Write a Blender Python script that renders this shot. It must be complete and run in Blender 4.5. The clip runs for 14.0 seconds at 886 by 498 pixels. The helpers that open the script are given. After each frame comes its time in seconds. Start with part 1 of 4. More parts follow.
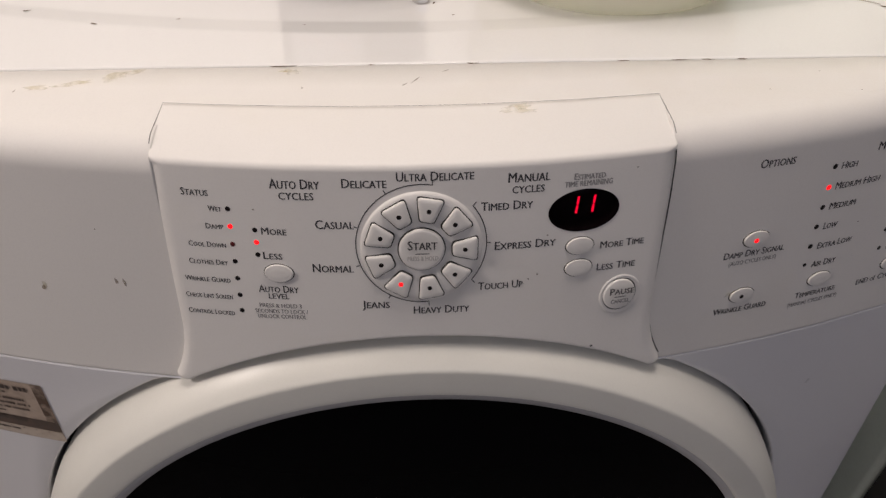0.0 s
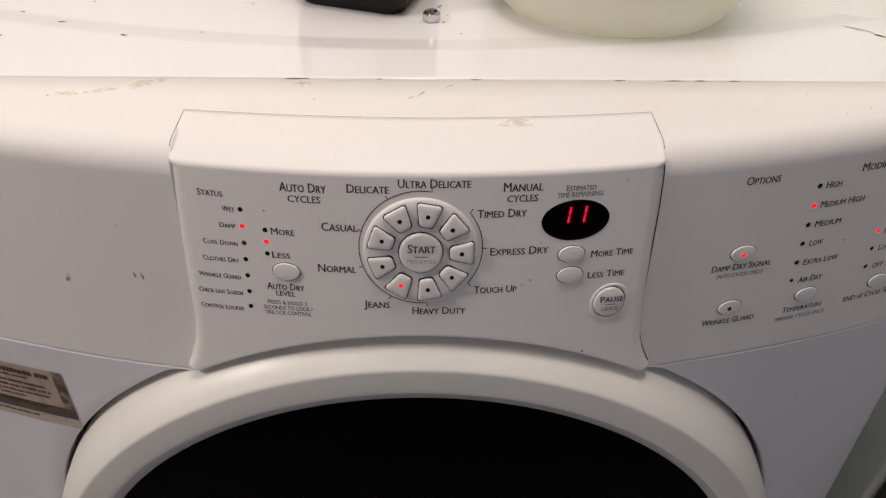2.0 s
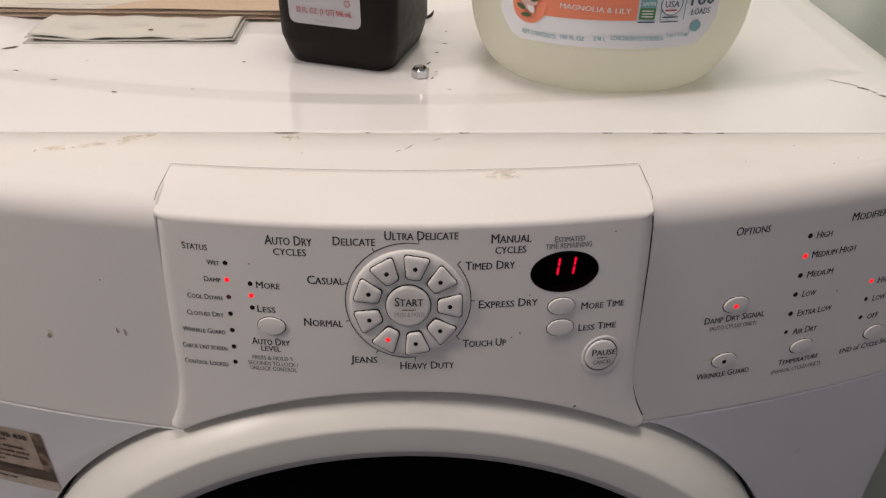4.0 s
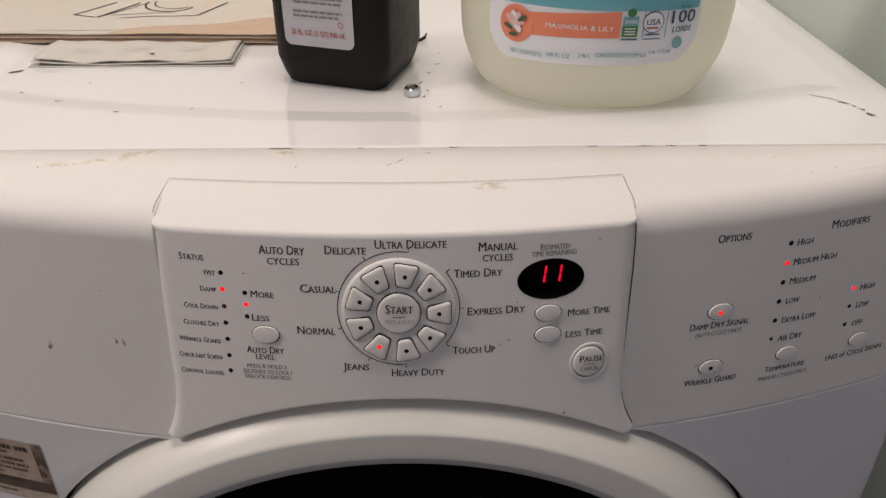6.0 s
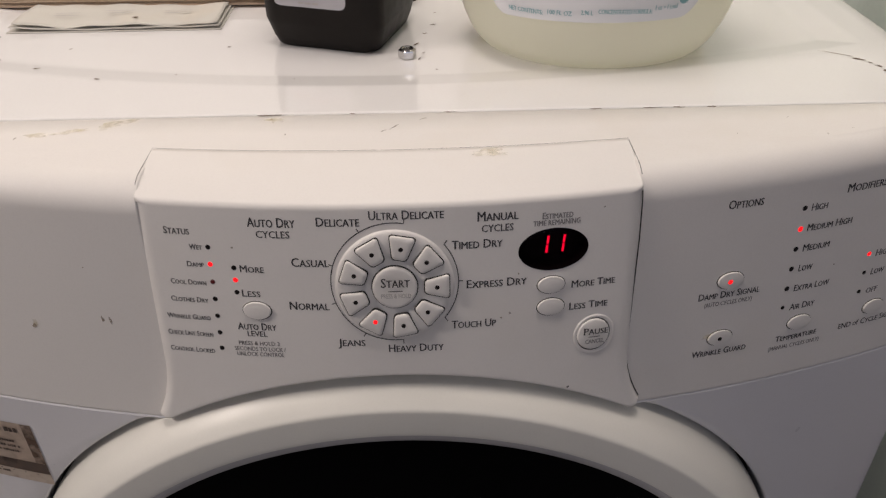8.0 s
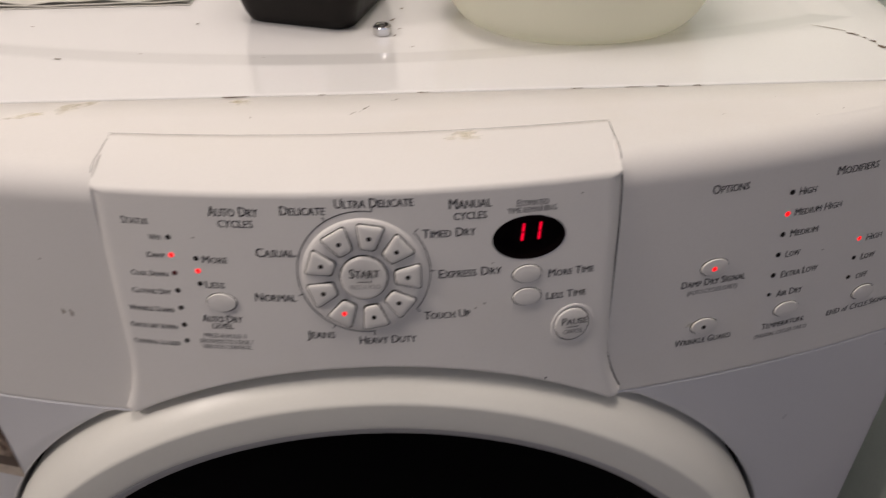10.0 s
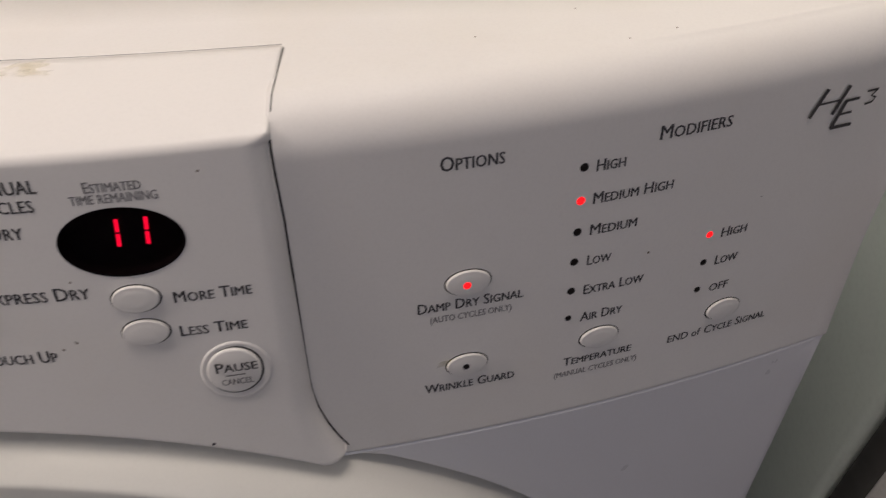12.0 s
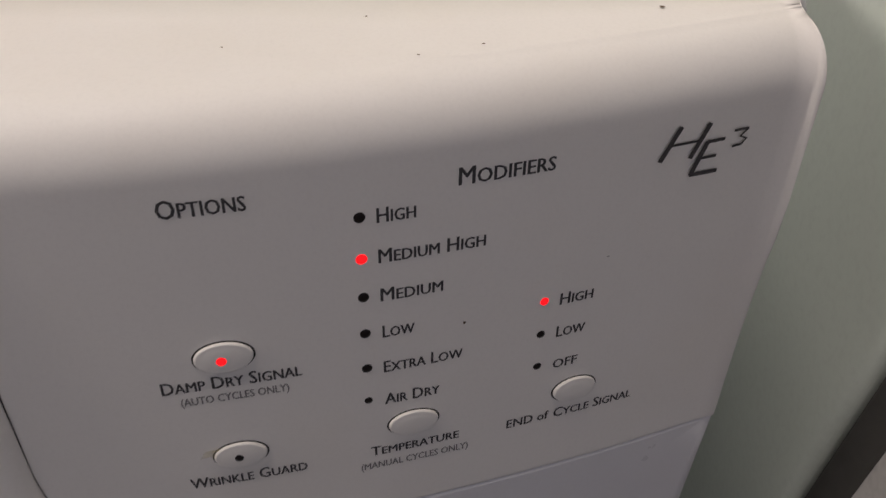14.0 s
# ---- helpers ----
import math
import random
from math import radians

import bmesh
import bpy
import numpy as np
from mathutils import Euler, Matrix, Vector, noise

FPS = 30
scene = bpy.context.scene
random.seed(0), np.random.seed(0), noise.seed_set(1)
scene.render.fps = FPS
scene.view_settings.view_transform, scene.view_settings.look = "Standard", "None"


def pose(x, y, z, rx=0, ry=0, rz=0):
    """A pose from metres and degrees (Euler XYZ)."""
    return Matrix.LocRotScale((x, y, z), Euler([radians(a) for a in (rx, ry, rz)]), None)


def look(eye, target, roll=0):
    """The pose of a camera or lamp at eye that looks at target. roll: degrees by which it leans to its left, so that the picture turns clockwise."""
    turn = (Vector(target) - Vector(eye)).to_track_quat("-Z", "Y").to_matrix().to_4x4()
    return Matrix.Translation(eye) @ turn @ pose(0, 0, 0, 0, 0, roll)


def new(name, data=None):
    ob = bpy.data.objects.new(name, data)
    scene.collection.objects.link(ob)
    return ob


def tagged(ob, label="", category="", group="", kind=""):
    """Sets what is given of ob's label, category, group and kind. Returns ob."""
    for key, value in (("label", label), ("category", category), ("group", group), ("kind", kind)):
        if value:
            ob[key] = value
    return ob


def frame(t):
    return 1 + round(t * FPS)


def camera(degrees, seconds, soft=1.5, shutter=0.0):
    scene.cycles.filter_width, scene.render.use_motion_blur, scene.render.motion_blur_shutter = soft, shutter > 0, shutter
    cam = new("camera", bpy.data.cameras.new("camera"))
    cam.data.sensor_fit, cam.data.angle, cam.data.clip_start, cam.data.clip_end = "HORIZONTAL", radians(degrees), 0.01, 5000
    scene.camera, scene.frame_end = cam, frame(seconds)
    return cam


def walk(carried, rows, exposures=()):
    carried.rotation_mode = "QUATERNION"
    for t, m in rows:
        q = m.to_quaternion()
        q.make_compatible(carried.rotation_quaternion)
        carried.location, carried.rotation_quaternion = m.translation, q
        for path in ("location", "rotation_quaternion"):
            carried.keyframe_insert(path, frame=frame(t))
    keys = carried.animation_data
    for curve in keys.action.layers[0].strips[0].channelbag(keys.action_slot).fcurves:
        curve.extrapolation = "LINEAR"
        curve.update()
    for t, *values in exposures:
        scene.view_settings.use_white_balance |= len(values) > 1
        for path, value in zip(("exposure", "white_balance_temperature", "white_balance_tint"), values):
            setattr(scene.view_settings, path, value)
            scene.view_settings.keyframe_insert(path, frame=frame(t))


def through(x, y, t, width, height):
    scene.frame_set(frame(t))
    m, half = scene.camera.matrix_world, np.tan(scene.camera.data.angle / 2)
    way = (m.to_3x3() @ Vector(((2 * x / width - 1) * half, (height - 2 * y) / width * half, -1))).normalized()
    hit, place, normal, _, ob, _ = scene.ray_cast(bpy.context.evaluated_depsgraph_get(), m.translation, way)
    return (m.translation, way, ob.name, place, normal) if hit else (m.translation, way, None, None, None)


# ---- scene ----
from mathutils.bvhtree import BVHTree

cam = camera(61.1, 14.0, soft=1.3, shutter=0.5)
PATH = [
    (0, (0.001, -0.249, 1.16), (0.069, 1.245, -0.168), 0.9),
    (0.5, (0.006, -0.263, 1.164), (0.059, 1.233, -0.163), 1.2),
    (1, (0.006, -0.266, 1.168), (0.039, 1.239, -0.149), 1.2),
    (1.5, (0.007, -0.271, 1.169), (0.027, 1.242, -0.138), 1.2),
    (2, (0.011, -0.27, 1.169), (0.029, 1.257, -0.124), 1.3),
    (2.5, (0.011, -0.272, 1.163), (0.026, 1.262, -0.12), 1.4),
    (3, (0.013, -0.273, 1.161), (0.029, 1.281, -0.098), 1.4),
    (3.5, (0.017, -0.269, 1.164), (0.035, 1.324, -0.045), 1.2),
    (3.7, (0.016, -0.268, 1.164), (0.036, 1.337, -0.028), 1.1),
    (5.8, (0.023, -0.28, 1.16), (0.038, 1.39, 0.061), 0.4),
    (6, (0.024, -0.283, 1.162), (0.035, 1.382, 0.053), 0.3),
    (6.5, (0.026, -0.286, 1.161), (0.027, 1.363, 0.029), -0.0),
    (7, (0.025, -0.283, 1.158), (0.023, 1.351, 0.003), -0.3),
    (7.5, (0.025, -0.276, 1.158), (0.025, 1.346, -0.012), -0.4),
    (7.7, (0.026, -0.271, 1.156), (0.029, 1.348, -0.019), -0.5),
    (9.8, (0.027, -0.258, 1.151), (0.043, 1.309, -0.09), -0.4),
    (10, (0.04, -0.25, 1.151), (0.047, 1.318, -0.091), -0.8),
    (10.5, (0.082, -0.208, 1.109), (0.097, 1.324, -0.176), -0.7),
    (11, (0.152, -0.15, 1.086), (0.174, 1.351, -0.235), -0.4),
    (11.5, (0.171, -0.127, 1.081), (0.171, 1.34, -0.279), -0.6),
    (12, (0.177, -0.122, 1.08), (0.165, 1.316, -0.309), -0.7),
    (12.5, (0.209, -0.095, 1.064), (0.192, 1.358, -0.311), -0.6),
    (13, (0.239, -0.067, 1.046), (0.245, 1.403, -0.311), 0.1),
    (13.5, (0.243, -0.065, 1.049), (0.245, 1.408, -0.303), 0.5),
    (14, (0.24, -0.075, 1.053), (0.251, 1.4, -0.297), 1.5),
]
walk(cam, [(t, look(eye, target, roll)) for t, eye, target, roll in PATH],
     exposures=[(0, 0.0), (1.5, 0.12), (3.0, 0.12), (3.6, -0.02), (5.9, -0.09), (7.7, -0.07), (10, -0.05), (11, 0.01), (12, 0.04), (13, -0.07), (14, -0.08)])

# ---------------------------------------------------------------- world, lamps
world = bpy.data.worlds.new("world")
scene.world = world
world.use_nodes = True
world.node_tree.nodes["Background"].inputs[0].default_value = (0.75, 0.85, 1.0, 1)
world.node_tree.nodes["Background"].inputs[1].default_value = 0.25


def area_lamp(name, eye, target, size_x, size_y, watts, colour):
    data = bpy.data.lights.new(name, "AREA")
    data.shape, data.size, data.size_y, data.energy, data.color = "RECTANGLE", size_x, size_y, watts, colour
    ob = new(name, data)
    ob.matrix_world = look(eye, target)
    return ob


area_lamp("ceiling_lamp_light", (-0.02, 0.15, 2.40), (-0.02, 0.15, 0), 0.50, 0.50, 11.6, (1.0, 0.875, 0.80))
# Added bluish fill from the front; no window is modelled there.
area_lamp("front_fill_light", (0.45, -1.72, 1.40), (0.15, 0, 1.10), 1.1, 1.1, 3.1, (0.60, 0.70, 0.98))
area_lamp("wall_lamp_light", (-1.40, -0.22, 2.02), (0, 0.0, 0.92), 0.24, 0.24, 11.5, (1.0, 0.88, 0.81))

# ---------------------------------------------------------------- materials


def material(name, colour, rough=0.5, metal=0.0, coat=0.0, emit=None, power=0.0, subsurface=0.0, specular=0.5,
             grain=0.0, grain_scale=900.0, stain=0.0, stain_scale=9.0, stain_colour=None, bump=0.0, bump_scale=700.0):
    """A principled material with fine grain, broad stains and a little relief, in metres."""
    m = bpy.data.materials.new(name)
    m.use_nodes = True
    nodes, links = m.node_tree.nodes, m.node_tree.links
    p = nodes["Principled BSDF"]
    p.inputs["Base Color"].default_value = (*colour, 1)
    p.inputs["Roughness"].default_value = rough
    p.inputs["Metallic"].default_value = metal
    p.inputs["Specular IOR Level"].default_value = specular
    p.inputs["Coat Weight"].default_value = coat
    p.inputs["Coat Roughness"].default_value = 0.08
    if subsurface:
        p.inputs["Subsurface Weight"].default_value = subsurface
        p.inputs["Subsurface Radius"].default_value = (0.03, 0.027, 0.014)
        p.inputs["Subsurface Scale"].default_value = 2.0
    if emit:
        p.inputs["Emission Color"].default_value = (*emit, 1)
        p.inputs["Emission Strength"].default_value = power
    where = nodes.new("ShaderNodeTexCoord").outputs["Object"]

    def noise_of(scale, detail):
        n = nodes.new("ShaderNodeTexNoise")
        n.inputs["Scale"].default_value, n.inputs["Detail"].default_value = scale, detail
        links.new(where, n.inputs["Vector"])
        return n.outputs["Fac"]

    def mixed(base, other, fac, lo, hi, amount):
        ramp = nodes.new("ShaderNodeMapRange")
        ramp.inputs["From Min"].default_value, ramp.inputs["From Max"].default_value = lo, hi
        ramp.inputs["To Min"].default_value, ramp.inputs["To Max"].default_value = 0.0, amount
        links.new(fac, ramp.inputs["Value"])
        mix = nodes.new("ShaderNodeMix")
        mix.data_type = "RGBA"
        links.new(ramp.outputs[0], mix.inputs["Factor"])
        if base is None:
            mix.inputs["A"].default_value = (*colour, 1)
        else:
            links.new(base, mix.inputs["A"])
        mix.inputs["B"].default_value = (*other, 1)
        return mix.outputs["Result"]

    out = None
    if grain:
        out = mixed(out, tuple(c * 0.55 for c in colour), noise_of(grain_scale, 3), 0.45, 0.75, grain)
    if stain:
        out = mixed(out, stain_colour or tuple(c * 0.7 for c in colour), noise_of(stain_scale, 5), 0.52, 0.78, stain)
    if out is not None:
        links.new(out, p.inputs["Base Color"])
    if stain and not metal:
        r = nodes.new("ShaderNodeMapRange")
        r.inputs["To Min"].default_value, r.inputs["To Max"].default_value = rough * 0.75, min(1.0, rough * 1.35)
        links.new(noise_of(stain_scale * 4, 4), r.inputs["Value"])
        links.new(r.outputs[0], p.inputs["Roughness"])
    if bump:
        b = nodes.new("ShaderNodeBump")
        b.inputs["Strength"].default_value, b.inputs["Distance"].default_value = bump, 0.0003
        links.new(noise_of(bump_scale, 2), b.inputs["Height"])
        links.new(b.outputs["Normal"], p.inputs["Normal"])
    return m


M_CONSOLE = material("console_plastic", (0.79, 0.765, 0.74), 0.55, stain=0.22, stain_scale=14, stain_colour=(0.70, 0.64, 0.54), grain=0.06, bump=0.05, bump_scale=1800)
M_PANEL = material("panel_plastic", (0.80, 0.775, 0.75), 0.52, stain=0.18, stain_scale=17, stain_colour=(0.72, 0.66, 0.55), grain=0.05, bump=0.04, bump_scale=1800)
M_BUTTON = material("button_plastic", (0.81, 0.785, 0.755), 0.34, stain=0.15, stain_scale=60, grain=0.04)
M_ENAMEL = material("lid_enamel", (0.84, 0.83, 0.825), 0.10, coat=0.7, stain=0.16, stain_scale=10, stain_colour=(0.70, 0.67, 0.61), grain=0.05, bump=0.02, bump_scale=260)
M_FRONT = material("front_enamel", (0.76, 0.755, 0.785), 0.30, stain=0.14, stain_scale=8, grain=0.05, bump=0.03, bump_scale=500)
M_RING = material("door_ring_plastic", (0.78, 0.768, 0.715), 0.36, stain=0.2, stain_scale=12, grain=0.05)
M_STRIP = material("ring_inner_plastic", (0.46, 0.46, 0.48), 0.45, stain=0.1, stain_scale=20)
M_GLASS = material("door_black_glass", (0.0015, 0.0015, 0.002), 0.12, specular=0.015)
M_GROOVE = material("dark_gap", (0.02, 0.019, 0.018), 0.7)
M_INK = material("printed_ink", (0.045, 0.042, 0.045), 0.55)
M_INK_GREY = material("printed_ink_grey", (0.20, 0.19, 0.19), 0.55)
M_INK_FAINT = material("worn_print", (0.46, 0.44, 0.43), 0.55)
M_DOT = material("unlit_lens", (0.010, 0.007, 0.007), 0.3, specular=0.2)
M_DOT_RED = material("dim_red_lens", (0.10, 0.006, 0.008), 0.3)
M_LED = material("lit_red_lens", (0.25, 0.002, 0.003), 0.4, emit=(1.0, 0.008, 0.012), power=1.7, specular=0.02)
M_DIGIT = material("lit_digit_segment", (0.2, 0.0, 0.01), 0.4, emit=(1.0, 0.003, 0.040), power=1.2, specular=0.05)
M_DISPLAY = material("display_window", (0.003, 0.002, 0.0025), 0.6, specular=0.02)


def clear_pane(name, tint, gloss):
    """Tinted clear plastic with a faint sheen."""
    m = bpy.data.materials.new(name)
    m.use_nodes = True
    nodes, links = m.node_tree.nodes, m.node_tree.links
    clear, sheen, mix = nodes.new("ShaderNodeBsdfTransparent"), nodes.new("ShaderNodeBsdfGlossy"), nodes.new("ShaderNodeMixShader")
    clear.inputs["Color"].default_value = (*tint, 1)
    sheen.inputs["Roughness"].default_value = 0.12
    mix.inputs[0].default_value = gloss
    links.new(clear.outputs[0], mix.inputs[1])
    links.new(sheen.outputs[0], mix.inputs[2])
    links.new(mix.outputs[0], nodes["Material Output"].inputs["Surface"])
    return m


M_PANE = clear_pane("display_pane", (0.9, 0.72, 0.74), 0.006)
M_WALL = material("painted_wall", (0.72, 0.79, 0.73), 0.7, stain=0.12, stain_scale=3, grain=0.1, grain_scale=300, bump=0.08, bump_scale=160)
# Unseen room surfaces: grey tuned for bounced light, paler copy brightens the lid.
M_BOUNCE_GREY = material("bounce_grey", (0.49, 0.49, 0.51), 0.8, stain=0.1, stain_scale=3, bump=0.3, bump_scale=200)
M_BOUNCE_PALE = material("bounce_pale", (0.74, 0.725, 0.70), 0.75, stain=0.1, stain_scale=3, bump=0.3, bump_scale=200)
M_FLOOR = material("vinyl_floor", (0.42, 0.40, 0.38), 0.5, stain=0.4, stain_scale=6, grain=0.3, grain_scale=120)
M_CHIP = material("rust_chip", (0.13, 0.085, 0.055), 0.85, grain=0.5, grain_scale=600)


def blotch(name, colour, rough, scale, lo, hi, most=1.0):
    """A thin uneven deposit: the surface below shows through where the noise is low."""
    m = material(name, colour, rough)
    nodes, links = m.node_tree.nodes, m.node_tree.links
    n = nodes.new("ShaderNodeTexNoise")
    n.inputs["Scale"].default_value, n.inputs["Detail"].default_value = scale, 4
    links.new(nodes.new("ShaderNodeTexCoord").outputs["Object"], n.inputs["Vector"])
    r = nodes.new("ShaderNodeMapRange")
    r.inputs["From Min"].default_value, r.inputs["From Max"].default_value = lo, hi
    r.inputs["To Max"].default_value = most
    links.new(n.outputs["Fac"], r.inputs["Value"])
    links.new(r.outputs[0], nodes["Principled BSDF"].inputs["Alpha"])
    return m


M_STAIN = blotch("yellow_stain", (0.72, 0.61, 0.32), 0.5, 170, 0.34, 0.80, 0.50)
M_SCUFF = blotch("grey_scuff", (0.30, 0.25, 0.20), 0.6, 900, 0.30, 0.60)

# ---------------------------------------------------------------- mesh helpers


def part(name, bm, mat, parent=None, label="", smooth=True):
    """Link a bmesh as one mesh object, under a thing or a part."""
    me = bpy.data.meshes.new(name)
    bm.normal_update()
    bm.to_mesh(me)
    bm.free()
    me.materials.append(mat)
    if smooth:
        me.shade_smooth()
    ob = new(name, me)
    ob.parent = parent
    if label:
        tagged(ob, label)
    return ob


def add_grid(bm, rows, closed=False):
    """Faces between rows of points; closed: each row is a ring."""
    vs = [[bm.verts.new(p) for p in row] for row in rows]
    n = len(vs[0])
    for a, b in zip(vs, vs[1:]):
        for i in range(n if closed else n - 1):
            j = (i + 1) % n
            bm.faces.new((a[i], a[j], b[j], b[i]))
    return vs


def grid(rows, closed=False, cap=False, flip=False):
    bm = bmesh.new()
    vs = add_grid(bm, rows, closed)
    if cap:
        bm.faces.new(vs[-1])
        bm.faces.new(list(reversed(vs[0])))
    bmesh.ops.remove_doubles(bm, verts=bm.verts, dist=1e-6)
    if flip:
        bmesh.ops.reverse_faces(bm, faces=bm.faces)
    return bm


def recalc(bm):
    bmesh.ops.recalc_face_normals(bm, faces=bm.faces)
    return bm


def box(x0, x1, y0, y1, z0, z1, bevel=0.0, segments=2):
    bm = bmesh.new()
    bmesh.ops.create_cube(bm, size=1.0)
    for v in bm.verts:
        v.co = ((x0 + x1) / 2 + v.co.x * (x1 - x0), (y0 + y1) / 2 + v.co.y * (y1 - y0), (z0 + z1) / 2 + v.co.z * (z1 - z0))
    if bevel:
        bmesh.ops.bevel(bm, geom=bm.edges[:], offset=bevel, segments=segments, profile=0.5, affect="EDGES")
    return bm


def thing(name, label, category, m=None, group="", kind=""):
    ob = new(name)
    ob.empty_display_size = 0.05
    if m is not None:
        ob.matrix_world = m
    return tagged(ob, label, category, group, kind)


def lerp(a, b, n):
    return [a + (b - a) * i / (n - 1) for i in range(n)]


# ---------------------------------------------------------------- the room
def room_wall(name, bm, mat, label):
    return tagged(part(name, bm, mat, smooth=False), label, "wall", kind="structure")


tagged(part("floor", box(-1.9, 1.6, -1.9, 1.0, -0.1, 0.0), M_FLOOR, smooth=False), "worn grey vinyl laundry room floor", "floor", kind="structure")
# Unseen ceiling and outer walls, added to close the room and shape its bounce.
tagged(part("ceiling", box(-1.9, 1.6, -1.9, 1.0, 2.42, 2.5), M_BOUNCE_GREY, smooth=False), "unseen ceiling, its grey set for bounced light", "ceiling", kind="structure")
room_wall("wall_north", box(-1.9, 1.6, 0.86, 1.0, 0, 2.42), M_BOUNCE_PALE, "unseen wall behind the dryer, lightened to brighten the lid's reflection")
room_wall("wall_west", box(-1.9, -1.76, -1.9, 0.86, 0, 2.42), M_BOUNCE_GREY, "unseen side wall, its grey set for bounced light")
room_wall("wall_south", box(-1.76, 1.6, -1.9, -1.76, 0, 2.42), M_BOUNCE_GREY, "unseen wall facing the dryer, its grey set for bounced light")
room_wall("wall_far_east", box(1.46, 1.6, -1.76, 0.86, 0, 2.42), M_BOUNCE_GREY, "unseen wall beyond the partition, its grey set for bounced light")


def partition():
    """The green-grey partition beside the dryer, with its rounded end."""
    r, x0, x1, y1 = 0.006, 0.405, 0.52, 0.86
    yc = 0.112
    plan = [(x1, y1), (x0, y1)] + [(x0, y) for y in lerp(0.8, yc + 0.001, 12)]
    plan += [(x0 + r - r * math.cos(a), yc - r * math.sin(a)) for a in lerp(0, math.pi / 2, 9)]
    plan += [(x1 - r + r * math.sin(a), yc - r * math.cos(a)) for a in lerp(0, math.pi / 2, 9)]
    rows = [[(x, y, z) for x, y in plan] for z in lerp(0, 2.42, 8)]
    return room_wall("wall_east", recalc(grid(rows, closed=True)), M_WALL, "green-grey painted partition wall with a rounded end")


partition()
# Shade of the gap past the partition's end, built as a dark strip.
M_GAP_SHADE = material("gap_shade", (0.045, 0.043, 0.040), 0.6, stain=0.3, stain_scale=20, stain_colour=(0.09, 0.085, 0.08))
tagged(part("trim", box(0.4085, 0.46, 0.0815, 0.1045, 0.0, 2.42, 0.004, 3), M_GAP_SHADE), "dark vertical strip standing in for the shaded gap at the partition's end", "trim", kind="structure")
M_CASING = material("grey_casing", (0.42, 0.41, 0.40), 0.6, stain=0.4, stain_scale=25, grain=0.3, grain_scale=350)
tagged(part("door_casing", box(0.4045, 0.52, 0.020, 0.0810, 0.0, 2.42, 0.004, 3), M_CASING), "scuffed grey painted casing board at the partition's end", "trim", kind="structure")

# ---------------------------------------------------------------- the dryer
TURN_Z = pose(0, 0, 0, 0, 0, 1.25)
dryer = thing("clothes_dryer", "white front-loading clothes dryer with a bowed control console, running", "dryer", TURN_Z)
HALF = 0.3460
DIAL = (0.0036, 0.9163)
DOOR_X, DOOR_Z = 0.001, 0.588
PX = 0.0028


def wing_y(x, z):
    """Depth of the bowed console face on both sides of the panel."""
    return 0.025 + x * x / 1.86 + 0.16 * (z - 0.873)


def panel_y(x, z):
    return 0.0225 + 0.70 * (x - PX) ** 2 + 0.215 * (z - 0.9)


def lower_y(x, z):
    return 0.0250 + x * x / 1.86 + 0.16 * (0.824 - 0.873) + 0.05 * (z - 0.824)


def normal_of(fn, x, z):
    e = 1e-4
    n = Vector(((fn(x + e, z) - fn(x - e, z)) / (2 * e), -1.0, (fn(x, z + e) - fn(x, z - e)) / (2 * e)))
    return n.normalized()


def on(fn, x, z, lift=0.0):
    return Vector((x, fn(x, z), z)) + normal_of(fn, x, z) * lift


def on_face(fn, x, z, lift):
    return on(fn, x, z, lift)


SEAM_Y, TOP_Z = 0.1205, 0.965


def panel_back(u):
    """Where the panel's top meets the console behind it; u from -1 to 1 across."""
    return 0.0850 - 0.0075 * (1 - u * u)


def panel_rise(s):
    """Share of the panel top's rise, from its rim to its back joint."""
    return 1 - (1 - s) ** 2.2


